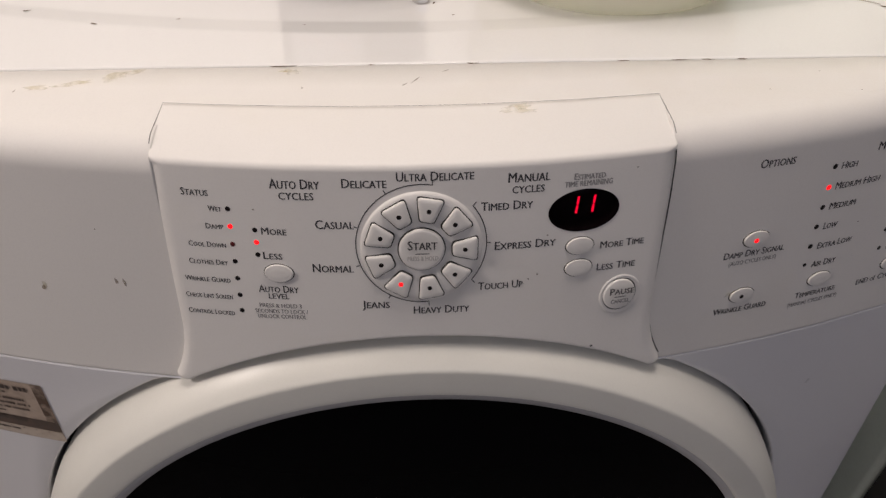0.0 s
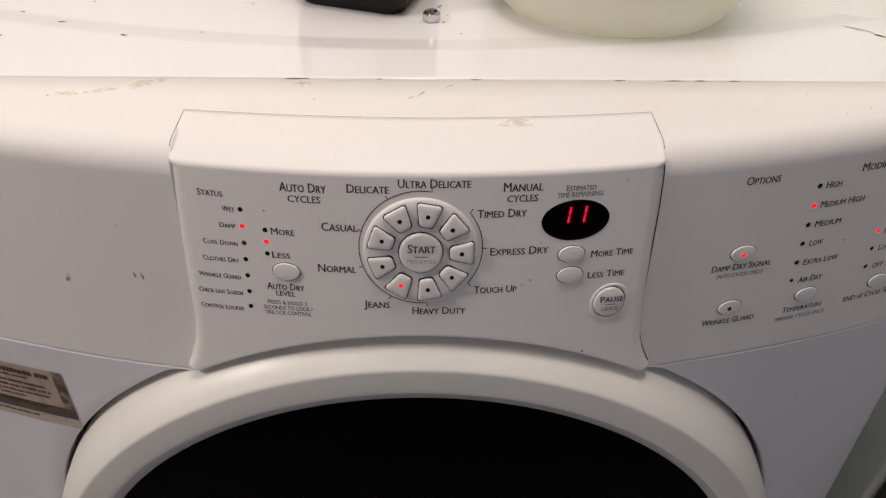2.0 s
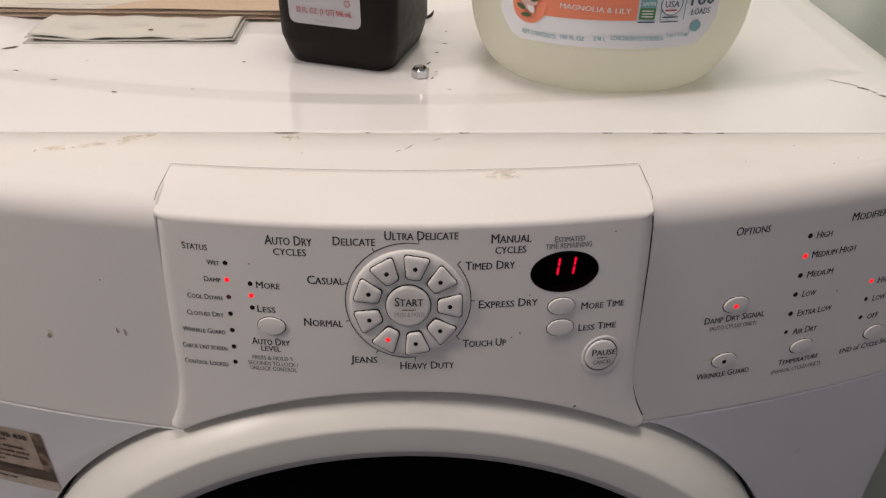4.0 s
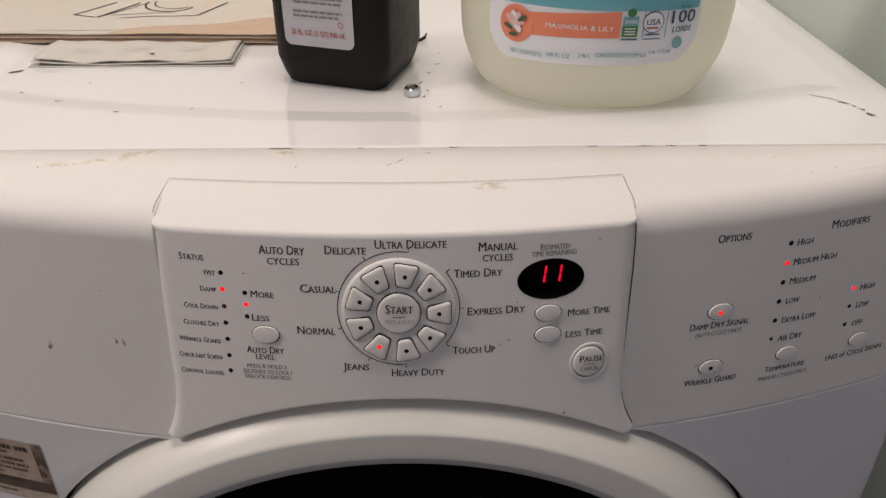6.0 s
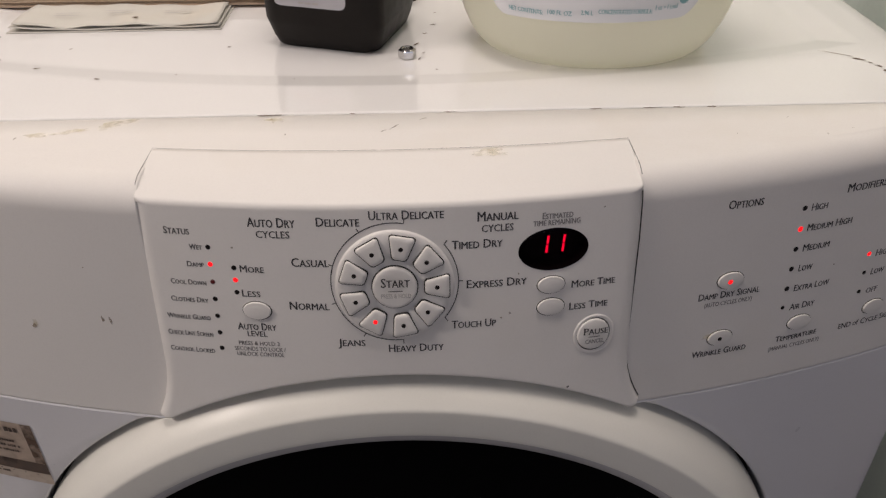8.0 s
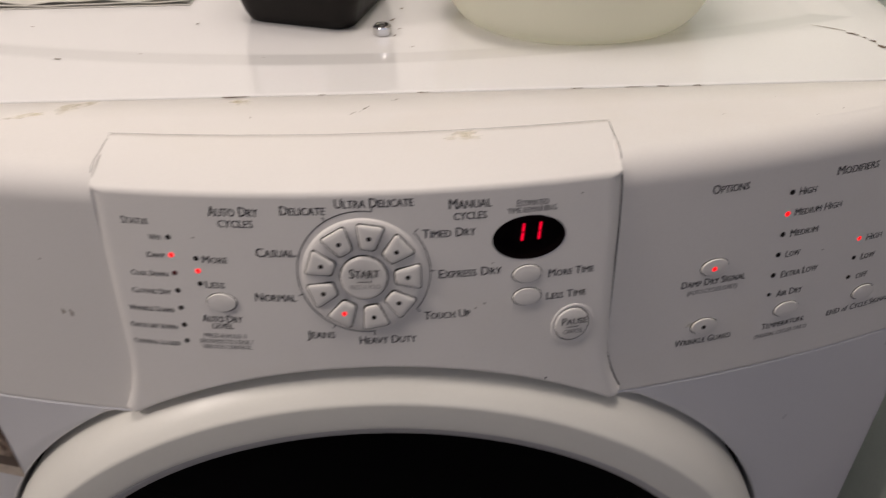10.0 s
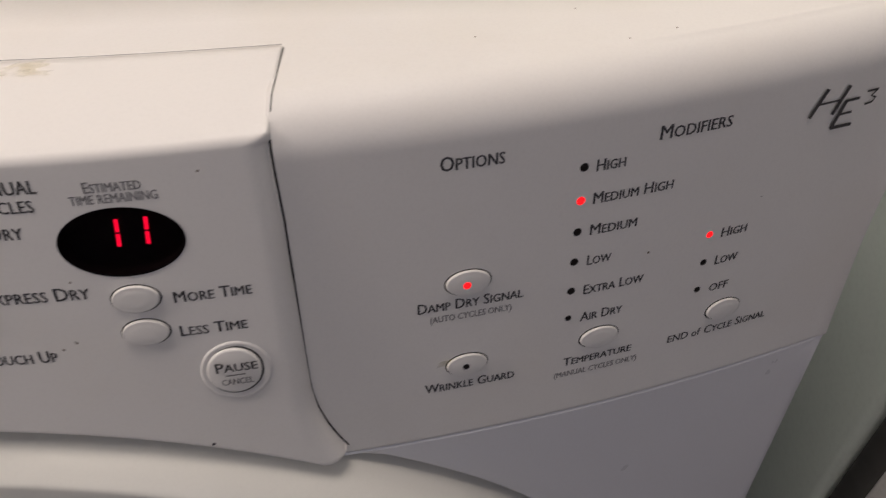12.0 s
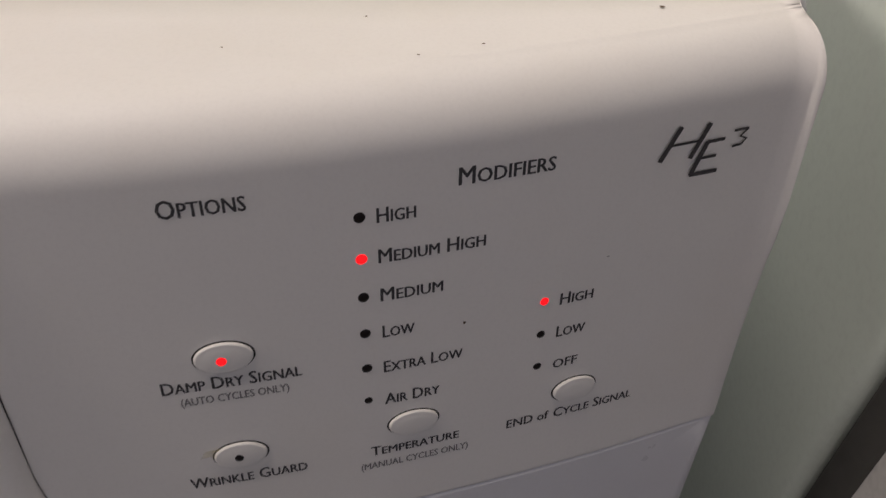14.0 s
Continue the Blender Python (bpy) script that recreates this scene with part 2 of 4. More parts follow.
def console_body():
    """The bowed fascia: face, rounded top edge, top up to the lid, and both ends."""
    r, rc = 0.017, 0.0040
    tilt = math.atan(0.16)
    # plan outline, with its outward normal
    plan = [(-HALF, y, Vector((-1, 0))) for y in lerp(SEAM_Y, 0.1140, 3)]

    def corner(sign):
        out = []
        xc = HALF - rc
        yc = wing_y(xc, 0.873) + rc * 0.9
        slope = math.atan(2 * xc / 1.86)
        for a in lerp(0, math.pi / 2 - slope, 6):
            out.append((sign * (xc + rc * math.cos(a)), yc - rc * math.sin(a), Vector((sign * math.cos(a), -math.sin(a)))))
        return out
    plan += corner(-1)
    edges = [PX + k * d for k in (-1, 1) for d in (0.1236, 0.1248, 0.1257, 0.1272)]
    for x in sorted(lerp(-HALF + 0.009, HALF - 0.009, 81) + edges):
        n = Vector((2 * x / 1.86, -1)).normalized()
        plan.append((x, wing_y(x, 0.873), n))
    plan += list(reversed(corner(1)))
    plan += [(HALF, y, Vector((1, 0))) for y in lerp(0.1140, SEAM_Y, 3)]
    top_in = TOP_Z - 0.0012
    rows = []
    edge_y = wing_y(HALF - 0.009, 0.873)

    def row(inset, z, side=0.0):
        out = []
        for x, y, n in plan:
            k = inset
            px, py = x - n.x * side, y + min(1.0, abs(n.y) / 0.94) * k
            if abs(n.x) > 0.5:
                py = max(py, edge_y + k)
            # sunk under the panel
            sunk = 0.009 * min(1.0, max(0.0, (z - 0.935) / 0.015)) if abs(x - PX) < 0.1242 else 0.0
            if abs(x - PX) < 0.1242:
                py += 0.012
            out.append((px, min(py, SEAM_Y), z - sunk))
        return out
    lo = 0.8228
    rows.append(row(0.16 * (lo - 0.873) + 0.03, lo + 0.0004))
    rows.append(row(0.16 * (lo - 0.873) + 0.0025, lo + 0.0004))
    rows.append(row(0.16 * (lo - 0.873) + 0.0008, lo + 0.0012))
    z_end = top_in - r * (1 - math.sin(tilt))
    for z in [lo + 0.0025, lo + 0.0032, lo + 0.005] + lerp(lo + 0.01, z_end - 0.008, 9) + [z_end - 0.003, z_end - 0.0008, z_end]:
        rows.append(row(0.16 * (z - 0.873), z))
    z1 = top_in - r * (1 - math.sin(tilt))
    i1 = 0.16 * (z1 - 0.873)
    for a in lerp(tilt, math.pi / 2 - 0.05, 12)[1:]:
        rows.append(row(i1 + r * (math.cos(tilt) - math.cos(a)), top_in - r + r * math.sin(a), 0.28 * r * (math.cos(tilt) - math.cos(a))))
    last = rows[-1]
    # behind the panel's joint the top is whole again
    joint = [max(panel_back(max(-1.0, min(1.0, (x - PX) / 0.1254))), y + 0.0010) for x, y, z in last]
    rows.append([(x, j - 0.0005, TOP_Z - (0.006 if abs(x - PX) < 0.1242 else 0.0010)) for (x, y, z), j in zip(last, joint)])
    rows.append([(x, j + 0.0003, TOP_Z - 0.0009) for (x, y, z), j in zip(last, joint)])
    rows.append([(x, j + 0.0007, TOP_Z - 0.0009) for (x, y, z), j in zip(last, joint)])
    rows.append([(x, j + 0.0020, TOP_Z - 0.0009) for (x, y, z), j in zip(last, joint)])
    rows.append([(x, j + (SEAM_Y - j) * 0.5, TOP_Z - 0.0005) for (x, y, z), j in zip(last, joint)])
    rows.append([(x, SEAM_Y, TOP_Z) for x, y, z in last])
    rows.append([(x, SEAM_Y + 0.0005, TOP_Z - 0.006) for x, y, z in last])
    return recalc(grid(rows))


console = part("console", console_body(), M_CONSOLE, dryer, "cream-white bowed plastic console with yellow stains")


def panel_half(z):
    """Half the width of the raised panel; it flares at its foot."""
    t = max(0.0, (0.866 - z) / 0.035)
    return 0.1265 + 0.0095 * t * t - 0.0010 * max(0.0, (z - 0.93) / 0.03)


def panel_foot(x):
    return 0.6042 + math.sqrt(0.2588 ** 2 - (x - 0.002) ** 2)


PANEL_RIM = 0.9562


def panel_body():
    """The raised centre panel: an arched foot, rounded rim, raked face and a top that runs back to its joint."""
    rim, rt, deep = 0.0075, 0.0040, 0.016
    a_end = math.pi / 2 - 0.40
    tilt = math.atan(0.215)
    us = [-1, -0.997, -0.99] + lerp(-0.97, 0.97, 67) + [0.99, 0.997, 1]
    # v profile: (face height parameter 0..1 | fillet | top)
    rows = []
    zf = PANEL_RIM

    def side_round(kind, s):
        """The side rim is rounded on the face and sharp along the top."""
        return rim if kind in ("face", "foot") else rim + (0.0009 - rim) * s if kind == "round" else 0.0009

    def point(u, kind, s):
        r = side_round(kind, s)
        if kind == "face":
            xe = PX + u * (panel_half(0.87) - r)
            for _ in range(4):
                z = panel_foot(xe) + 0.0022 + (zf - panel_foot(xe) - 0.0022) * s
                xe = PX + u * (panel_half(z) - r)
            y = panel_y(xe, z)
            n = Vector((0, -math.cos(tilt), math.sin(tilt)))
        elif kind == "foot":
            xe = PX + u * (panel_half(0.83) - r)
            for _ in range(4):
                z = panel_foot(xe) + 0.0022
                xe = PX + u * (panel_half(z) - r)
            y = panel_y(xe, z)
            a = s * math.pi / 2
            n = Vector((0, -math.cos(a), -math.sin(a)))
            z -= 0.0022 * math.sin(a)
            y += 0.0022 * (1 - math.cos(a))
            n = Vector((0, -1, 0))
        elif kind == "round":
            xe = PX + u * (panel_half(zf) - r)
            a = tilt + (a_end - tilt) * s
            y = panel_y(xe, zf) + rt * (math.cos(tilt) - math.cos(a))
            z = zf + rt * (math.sin(a) - math.sin(tilt))
            n = Vector((0, -math.cos(a), math.sin(a)))
        else:
            xe = PX + u * (panel_half(zf) - r)
            a = a_end
            y0 = panel_y(xe, zf) + rt * (math.cos(tilt) - math.cos(a))
            z0 = zf + rt * (math.sin(a) - math.sin(tilt))
            back = panel_back(u)
            y = y0 + (back - y0) * s
            z = z0 + (0.9650 - z0) * panel_rise(s)
            n = Vector((0, -0.15, 1)).normalized()
        return Vector((xe, y, z)), n

    steps = [("foot", s) for s in (1.0, 0.75, 0.5, 0.25)] + [("face", s) for s in [0, 0.008, 0.025] + lerp(0.07, 0.93, 12) + [0.975, 0.992, 1]]
    steps += [("round", s) for s in lerp(0, 1, 8)[1:]] + [("top", s) for s in [0.03] + lerp(0.08, 1, 12)]
    first = None
    for kind, s in steps:
        row = []
        r = side_round(kind, s)
        for sign in (-1,):
            p, n = point(-1, kind, s)
            row.append(p + Vector((-r, 0, 0)) - n * deep)
            for a in lerp(0, math.pi / 2, 6)[:-1]:
                row.append(p + Vector((-r * math.cos(a), 0, 0)) - n * (r * (1 - math.sin(a))))
        for u in us:
            row.append(point(u, kind, s)[0])
        p, n = point(1, kind, s)
        for a in lerp(math.pi / 2, 0, 6)[1:]:
            row.append(p + Vector((r * math.cos(a), 0, 0)) - n * (r * (1 - math.sin(a))))
        row.append(p + Vector((r, 0, 0)) - n * deep)
        if first is None:
            first = [q + Vector((0, 0.035, 0.004)) for q in row]
            rows.append(first)
        rows.append(row)
    rows.append([q + Vector((0, 0.0004, -0.004)) for q in rows[-1]])
    return recalc(grid(rows))


DISPLAY = (0.0835, 0.9312, 0.0174, 0.0110)


def cut_display(bm):
    """Open the panel's face for the oval display window."""
    cx, cz, rx, rz = DISPLAY

    def inside(p, k):
        return p.y < 0.06 and ((p.x - cx) / rx) ** 2 + ((p.z - cz) / rz) ** 2 < k * k
    gone = []
    for f in bm.faces:
        v = [q.co for q in f.verts]
        if len(v) == 4 and any(inside(v[0].lerp(v[1], a).lerp(v[3].lerp(v[2], a), b), 1.03) for a in lerp(0, 1, 5) for b in lerp(0, 1, 5)):
            gone.append(f)
    bmesh.ops.delete(bm, geom=gone, context="FACES")
    rim = [e for e in bm.edges if len(e.link_faces) == 1 and all(inside(v.co, 2.2) for v in e.verts)]
    ring = [bm.verts.new(on(panel_y, cx + rx * math.cos(2 * math.pi * i / 56), cz + rz * math.sin(2 * math.pi * i / 56))) for i in range(56)]
    edge = [bm.edges.new((ring[i - 1], ring[i])) for i in range(56)]
    bmesh.ops.bridge_loops(bm, edges=rim + edge)
    return recalc(bm)


control_panel = part("control_panel", cut_display(panel_body()), M_PANEL, dryer, "raised cream-white control panel with an arched foot")


def joint_strip():
    """The fine dark joint round the panel where it meets the console."""
    trees = []
    for ob in (console, control_panel):
        trees.append(BVHTree.FromPolygons([v.co.copy() for v in ob.data.vertices], [list(f.vertices) for f in ob.data.polygons]))

    def drop(x, y):
        hits = [t.ray_cast(Vector((x, y, 1.0)), Vector((0, 0, -1)))[0] for t in trees]
        return max(h.z for h in hits if h is not None)

    def push(x, z):
        hit = trees[0].ray_cast(Vector((x, -0.1, z)), Vector((0, 1, 0)))[0]
        return hit.y if hit else wing_y(x, z)
    bm = bmesh.new()
    for sign in (-1, 1):
        edge = PX + sign * (panel_half(PANEL_RIM) + 0.0001)
        rows = []
        for y in lerp(0.0852, 0.0540, 24):
            rows.append([(edge + sign * k, y, drop(edge + sign * k, y) + 0.0002) for k in (-0.0001, 0.0002)])
        add_grid(bm, rows)
        rows = []
        for z in lerp(0.956, 0.829, 40) if sign > 0 else ():
            x = PX + panel_half(z) - 0.0005
            rows.append([(x, push(x, z) - 0.0002, z), (x + 0.0007, push(x + 0.0007, z) - 0.0002, z)])
        add_grid(bm, rows) if rows else None
    rows = []
    for u in lerp(-1, 1, 50):
        y = panel_back(u)
        x = PX + u * 0.1256
        rows.append([(x, y, 0.9653), (x, y + 0.0003, 0.9653)])
    add_grid(bm, rows)
    return recalc(bm)


def lower_front():
    """The enamelled front below the console, with a round opening for the door."""
    bm = bmesh.new()
    R, top, bottom = 0.2750, 0.8229, 0.06
    a0 = math.asin((top - DOOR_Z) / R)
    rows = []
    edge = HALF - 0.006
    angles = lerp(a0, -math.pi - a0, 150)
    for cx, cz in ((edge, top), (-edge, top), (edge, bottom), (-edge, bottom)):
        a = math.atan2(cz - DOOR_Z, cx - DOOR_X)
        angles.append(a if a <= a0 + 1e-9 else a - 2 * math.pi)
    for a in sorted(angles, reverse=True):
        c, s = math.cos(a), math.sin(a)
        reach = 1e9
        if abs(c) > 1e-6:
            reach = min(reach, (edge - DOOR_X * (1 if c > 0 else -1)) / abs(c))
        if s > 1e-6:
            reach = min(reach, (top - DOOR_Z) / s)
        if s < -1e-6:
            reach = min(reach, (bottom - DOOR_Z) / s)
        reach = max(reach, R + 1e-5)
        row = []
        x, z = DOOR_X + R * c, DOOR_Z + R * s
        row.append(Vector((x - 0.002 * c, lower_y(x, z) + 0.03, z - 0.002 * s)))
        row.append(Vector((x, lower_y(x, z) + 0.004, z)))
        row.append(Vector((x + 0.0008 * c, lower_y(x, z) + 0.001, z + 0.0008 * s)))
        for t in lerp(0, 1, 9):
            d = R + 0.002 + max(0.0, reach - R - 0.002) * t
            if reach < R + 0.002:
                d = reach
            x, z = DOOR_X + d * c, DOOR_Z + d * s
            row.append(Vector((x, lower_y(x, z), z)))
        rows.append(row)
    add_grid(bm, rows)
    # rolled top edge under the console
    for sign in (-1, 1):
        rows = []
        for x in lerp(0.130, HALF - 0.006, 40):
            X = sign * x
            y = lower_y(X, top)
            rows.append([(X, y, top), (X, y + 0.0004, top + 0.0008), (X, y + 0.002, top + 0.0012), (X, y + 0.012, top + 0.001)])
        add_grid(bm, rows)
    # rounded outer corners running back along the sides
    for sign in (-1, 1):
        rows = []
        for z in lerp(bottom, top, 24):
            e = HALF - 0.006
            y = lower_y(e, z)
            row = [(sign * (e + 0.006 * math.sin(a)), y + 0.006 * (1 - math.cos(a)) + 0.002 * math.sin(a), z) for a in lerp(0, math.pi / 2, 6)]
            row.append((sign * HALF, 0.16, z))
            rows.append(row)
        add_grid(bm, rows)
        rim = rows[-1]
        add_grid(bm, [rim, [(x - sign * 0.001, y + 0.001, z + 0.0012) for x, y, z in rim], [(x * 0.96, y + 0.02, z + 0.001) for x, y, z in rim]])
    bmesh.ops.remove_doubles(bm, verts=bm.verts, dist=2e-5)
    return recalc(bm)


part("joint", joint_strip(), M_GROOVE, dryer)
front_panel = part("front_panel", lower_front(), M_FRONT, dryer, "white enamelled front with a round door opening")
part("cabinet", box(-HALF + 0.002, HALF - 0.002, 0.158, 0.72, 0.03, 0.955, 0.004), M_FRONT, dryer)
part("inner_drum_front", box(-0.30, 0.30, 0.10, 0.15, 0.25, 0.90), M_GROOVE, dryer)
for fx in (-0.28, 0.28):
    for fy in (0.20, 0.66):
        part("foot", box(fx - 0.02, fx + 0.02, fy - 0.02, fy + 0.02, 0.0, 0.035, 0.004), M_GROOVE, dryer)


def revolve(profile, n=160):
    rows = []
    for i in range(n):
        a = 2 * math.pi * i / n
        rows.append([(DOOR_X + r * math.cos(a), y, DOOR_Z + r * math.sin(a)) for r, y in profile])
    rows.append(rows[0])
    return recalc(grid(rows))


def rounded(profile, times=2):
    for _ in range(times):
        out = [profile[0]]
        for (a, b), (c, d) in zip(profile, profile[1:]):
            out += [(a * 0.75 + c * 0.25, b * 0.75 + d * 0.25), (a * 0.25 + c * 0.75, b * 0.25 + d * 0.75)]
        profile = out + [profile[-1]]
    return profile


door = part("door", revolve(rounded([(0.262, 0.09), (0.2722, 0.055), (0.2718, 0.036), (0.2695, 0.0215), (0.2652, 0.0122), (0.2604, 0.0064), (0.2588, 0.0050), (0.2568, 0.0046), (0.2450, 0.0034), (0.2412, 0.0034), (0.2400, 0.0046)])), M_RING, dryer, "round white plastic door ring")
part("inner_ring", revolve([(0.2407, 0.0046), (0.2400, 0.0046), (0.2342, 0.0060), (0.2338, 0.009)]), M_STRIP, door, "grey inner ring round the door glass")
part("glass", revolve([(0.2345, 0.0064), (0.20, 0.003), (0.15, 0.0), (0.10, -0.002), (0.05, -0.003), (0.0005, -0.0035)]), M_GLASS, door, "glossy black door glass")


def lid_height(x, y):
    """Height of the lid: a raised rim, bowed along the front, round a shallow sunk field."""
    d = min(0.315 - abs(x), y - 0.158 - x * x / 1.86, 0.69 - y)
    t = max(0.0, min(1.0, d / 0.0235))
    ease = 0.10
    if t < ease:
        s = t * t / (2 * ease)
    elif t > 1 - ease:
        s = 1 - ease - (1 - t) ** 2 / (2 * ease)
    else:
        s = t - ease / 2
    return TOP_Z - 0.0028 * s / (1 - ease)


def lid_body():
    """The enamelled lid with rolled edges."""
    x0, x1, y0, y1 = -HALF, HALF, SEAM_Y + 0.0014, 0.735

    def stops(values):
        out = []
        for v in sorted(values):
            if not out or v - out[-1] > 0.0012:
                out.append(v)
        return out
    xs = stops(lerp(x0 + 0.004, x1 - 0.004, 70) + lerp(-0.317, -0.289, 15) + lerp(0.289, 0.317, 15))
    ys = stops(lerp(y0 + 0.003, 0.155, 6) + lerp(0.156, 0.245, 60) + lerp(0.25, 0.66, 20) + lerp(0.664, y1 - 0.004, 16))
    bm = bmesh.new()
    full = []
    for y in ys:
        row = [Vector((x, y, lid_height(x, y))) for x in xs]
        a, b = row[0], row[-1]
        row = [a + Vector((-0.004, 0, -0.02)), a + Vector((-0.004, 0, -0.004)), a + Vector((-0.0028, 0, -0.0012))] + row
        row += [b + Vector((0.0028, 0, -0.0012)), b + Vector((0.004, 0, -0.004)), b + Vector((0.004, 0, -0.02))]
        full.append(row)
    f = full[0]
    full = [[p + Vector((0, -0.003, -0.01)) for p in f], [p + Vector((0, -0.00298, -0.0003)) for p in f], [p + Vector((0, -0.0028, -0.00005)) for p in f]] + full
    g = full[-1]
    full += [[p + Vector((0, 0.003, -0.001)) for p in g], [p + Vector((0, 0.004, -0.02)) for p in g]]
    add_grid(bm, full)
    return recalc(bm)


LID_Z = TOP_Z - 0.0028
lid = part("lid", lid_body(), M_ENAMEL, dryer, "glossy white enamelled lid with a shallow sunk field, chipped and dusty")


def patch(bm, fn_place, cx, cy, length, width, turn, wob=0.3, n=14, seed=0):
    """An irregular small flat patch, laid by fn_place(u, v)."""
    rnd = random.Random(seed)
    pts = []
    for i in range(n):
        a = 2 * math.pi * i / n
        k = 1 + wob * (rnd.random() - 0.5) * 2
        u, v = length * k * math.cos(a), width * k * math.sin(a)
        c, s = math.cos(turn), math.sin(turn)
        pts.append(bm.verts.new(fn_place(cx + c * u - s * v, cy + s * u + c * v)))
    bm.faces.new(pts)
    return bm


# ---------------------------------------------------------------- lettering and buttons
def lettering(text, x0, x1, z, cap, fn, mat=None, parent=None, lift=0.00008, caps=True, small=0.80, bold=0.024, lean=0.0, place=None):
    """A word on a bowed face, from x0 to x1 along it with its foot at z and capitals of the given height."""
    c = bpy.data.curves.new("lettering", "FONT")
    c.body = text
    c.resolution_u = 2
    c.small_caps_scale = small
    if caps:
        for f in c.body_format:
            f.use_small_caps = True
    tmp = bpy.data.objects.new("lettering", c)
    scene.collection.objects.link(tmp)
    bpy.context.view_layer.update()
    flat = bpy.data.meshes.new_from_object(tmp.evaluated_get(bpy.context.evaluated_depsgraph_get()))
    bpy.data.objects.remove(tmp)
    bpy.data.curves.remove(c)
    xs = [v.co.x for v in flat.vertices]
    lo, hi = min(xs), max(xs)
    k = (x1 - x0) / (hi - lo)
    verts, faces = [], []
    # two layers a hair apart thicken the strokes
    for layer, shift in enumerate((-bold, bold)):
        first = len(verts)
        for v in flat.vertices:
            zz = v.co.y * cap / 0.70
            verts.append((place or on_face)(fn, x0 + (v.co.x - lo) * k + shift * cap + lean * zz, z + zz, lift + 0.00003 * layer))
        faces += [[first + q for q in f.vertices] for f in flat.polygons]
    me = bpy.data.meshes.new("lettering")
    me.from_pydata(verts, [], faces)
    bpy.data.meshes.remove(flat)
    me.materials.append(mat or M_INK)
    me.name = "lettering"
    ob = new("lettering", me)
    ob.parent = parent
    return ob


def disc_rows(fn, cx, cz, rx, rz, profile, n=36):
    """Rings of an ellipse on a bowed face; profile: (share of the radius, height)."""
    return [[on(fn, cx + rx * k * math.cos(2 * math.pi * i / n), cz + rz * k * math.sin(2 * math.pi * i / n), h) for i in range(n)] for k, h in profile]


def round_part(name, fn, cx, cz, rx, rz, profile, mat, parent, label="", n=36):
    bm = bmesh.new()
    vs = add_grid(bm, disc_rows(fn, cx, cz, rx, rz, profile, n), closed=True)
    bm.faces.new(vs[-1])
    return part(name, recalc(bm), mat, parent, label)


def oval_button(fn, cx, cz, rx, rz, parent, high=0.0014, label="oval cream push button"):
    round_part("button_recess", fn, cx, cz - 0.0001, rx * 1.07, rz * 1.09, [(1, 0.0), (0.99, 0.0002), (0.9, 0.0002)], M_GROOVE, parent)
    return round_part("button", fn, cx, cz, rx, rz, [(1.0, 0.0002), (0.995, 0.0007), (0.96, 0.0012), (0.88, high * 0.8), (0.7, high * 0.95), (0.4, high), (0.1, high)], M_BUTTON, parent, label)


def lens(fn, cx, cz, parent, mat, r=0.00130, lift=0.00005, name="indicator_light"):
    label = "glowing red indicator" if mat is M_LED else ""
    return round_part(name, fn, cx, cz, r, r * 1.02, [(1, lift - 0.0002), (0.97, lift + 0.00005), (0.5, lift + 0.00015), (0.2, lift + 0.00018)], mat, parent, label, n=16)


STATUS = [("Wet", -0.0978, -0.0914, 0.9343, -0.0883, 0.9359),
          ("Damp", -0.1003, -0.0917, 0.925, -0.0884, 0.9267),
          ("Cool Down", -0.1104, -0.092, 0.9149, -0.0885, 0.9171),
          ("Clothes Dry", -0.1119, -0.0924, 0.9051, -0.0886, 0.9076),
          ("Wrinkle Guard", -0.1156, -0.0925, 0.8951, -0.0887, 0.898),
          ("Check Lint Screen", -0.1168, -0.0927, 0.8854, -0.0888, 0.8883),
          ("Control Locked", -0.117, -0.093, 0.8758, -0.089, 0.8791)]
for i, (word, a, b, z, xd, zd) in enumerate(STATUS):
    lettering(word, a, b, z, 0.0029, panel_y, M_INK, control_panel)
    lens(panel_y, xd, zd, control_panel, M_LED if i == 1 else M_DOT_RED if i == 2 else M_DOT)
for i, (xd, zd) in enumerate([(-0.0766, 0.9254), (-0.0766, 0.9188), (-0.0767, 0.912)]):
    lens(panel_y, xd, zd, control_panel, M_LED if i == 1 else M_DOT)
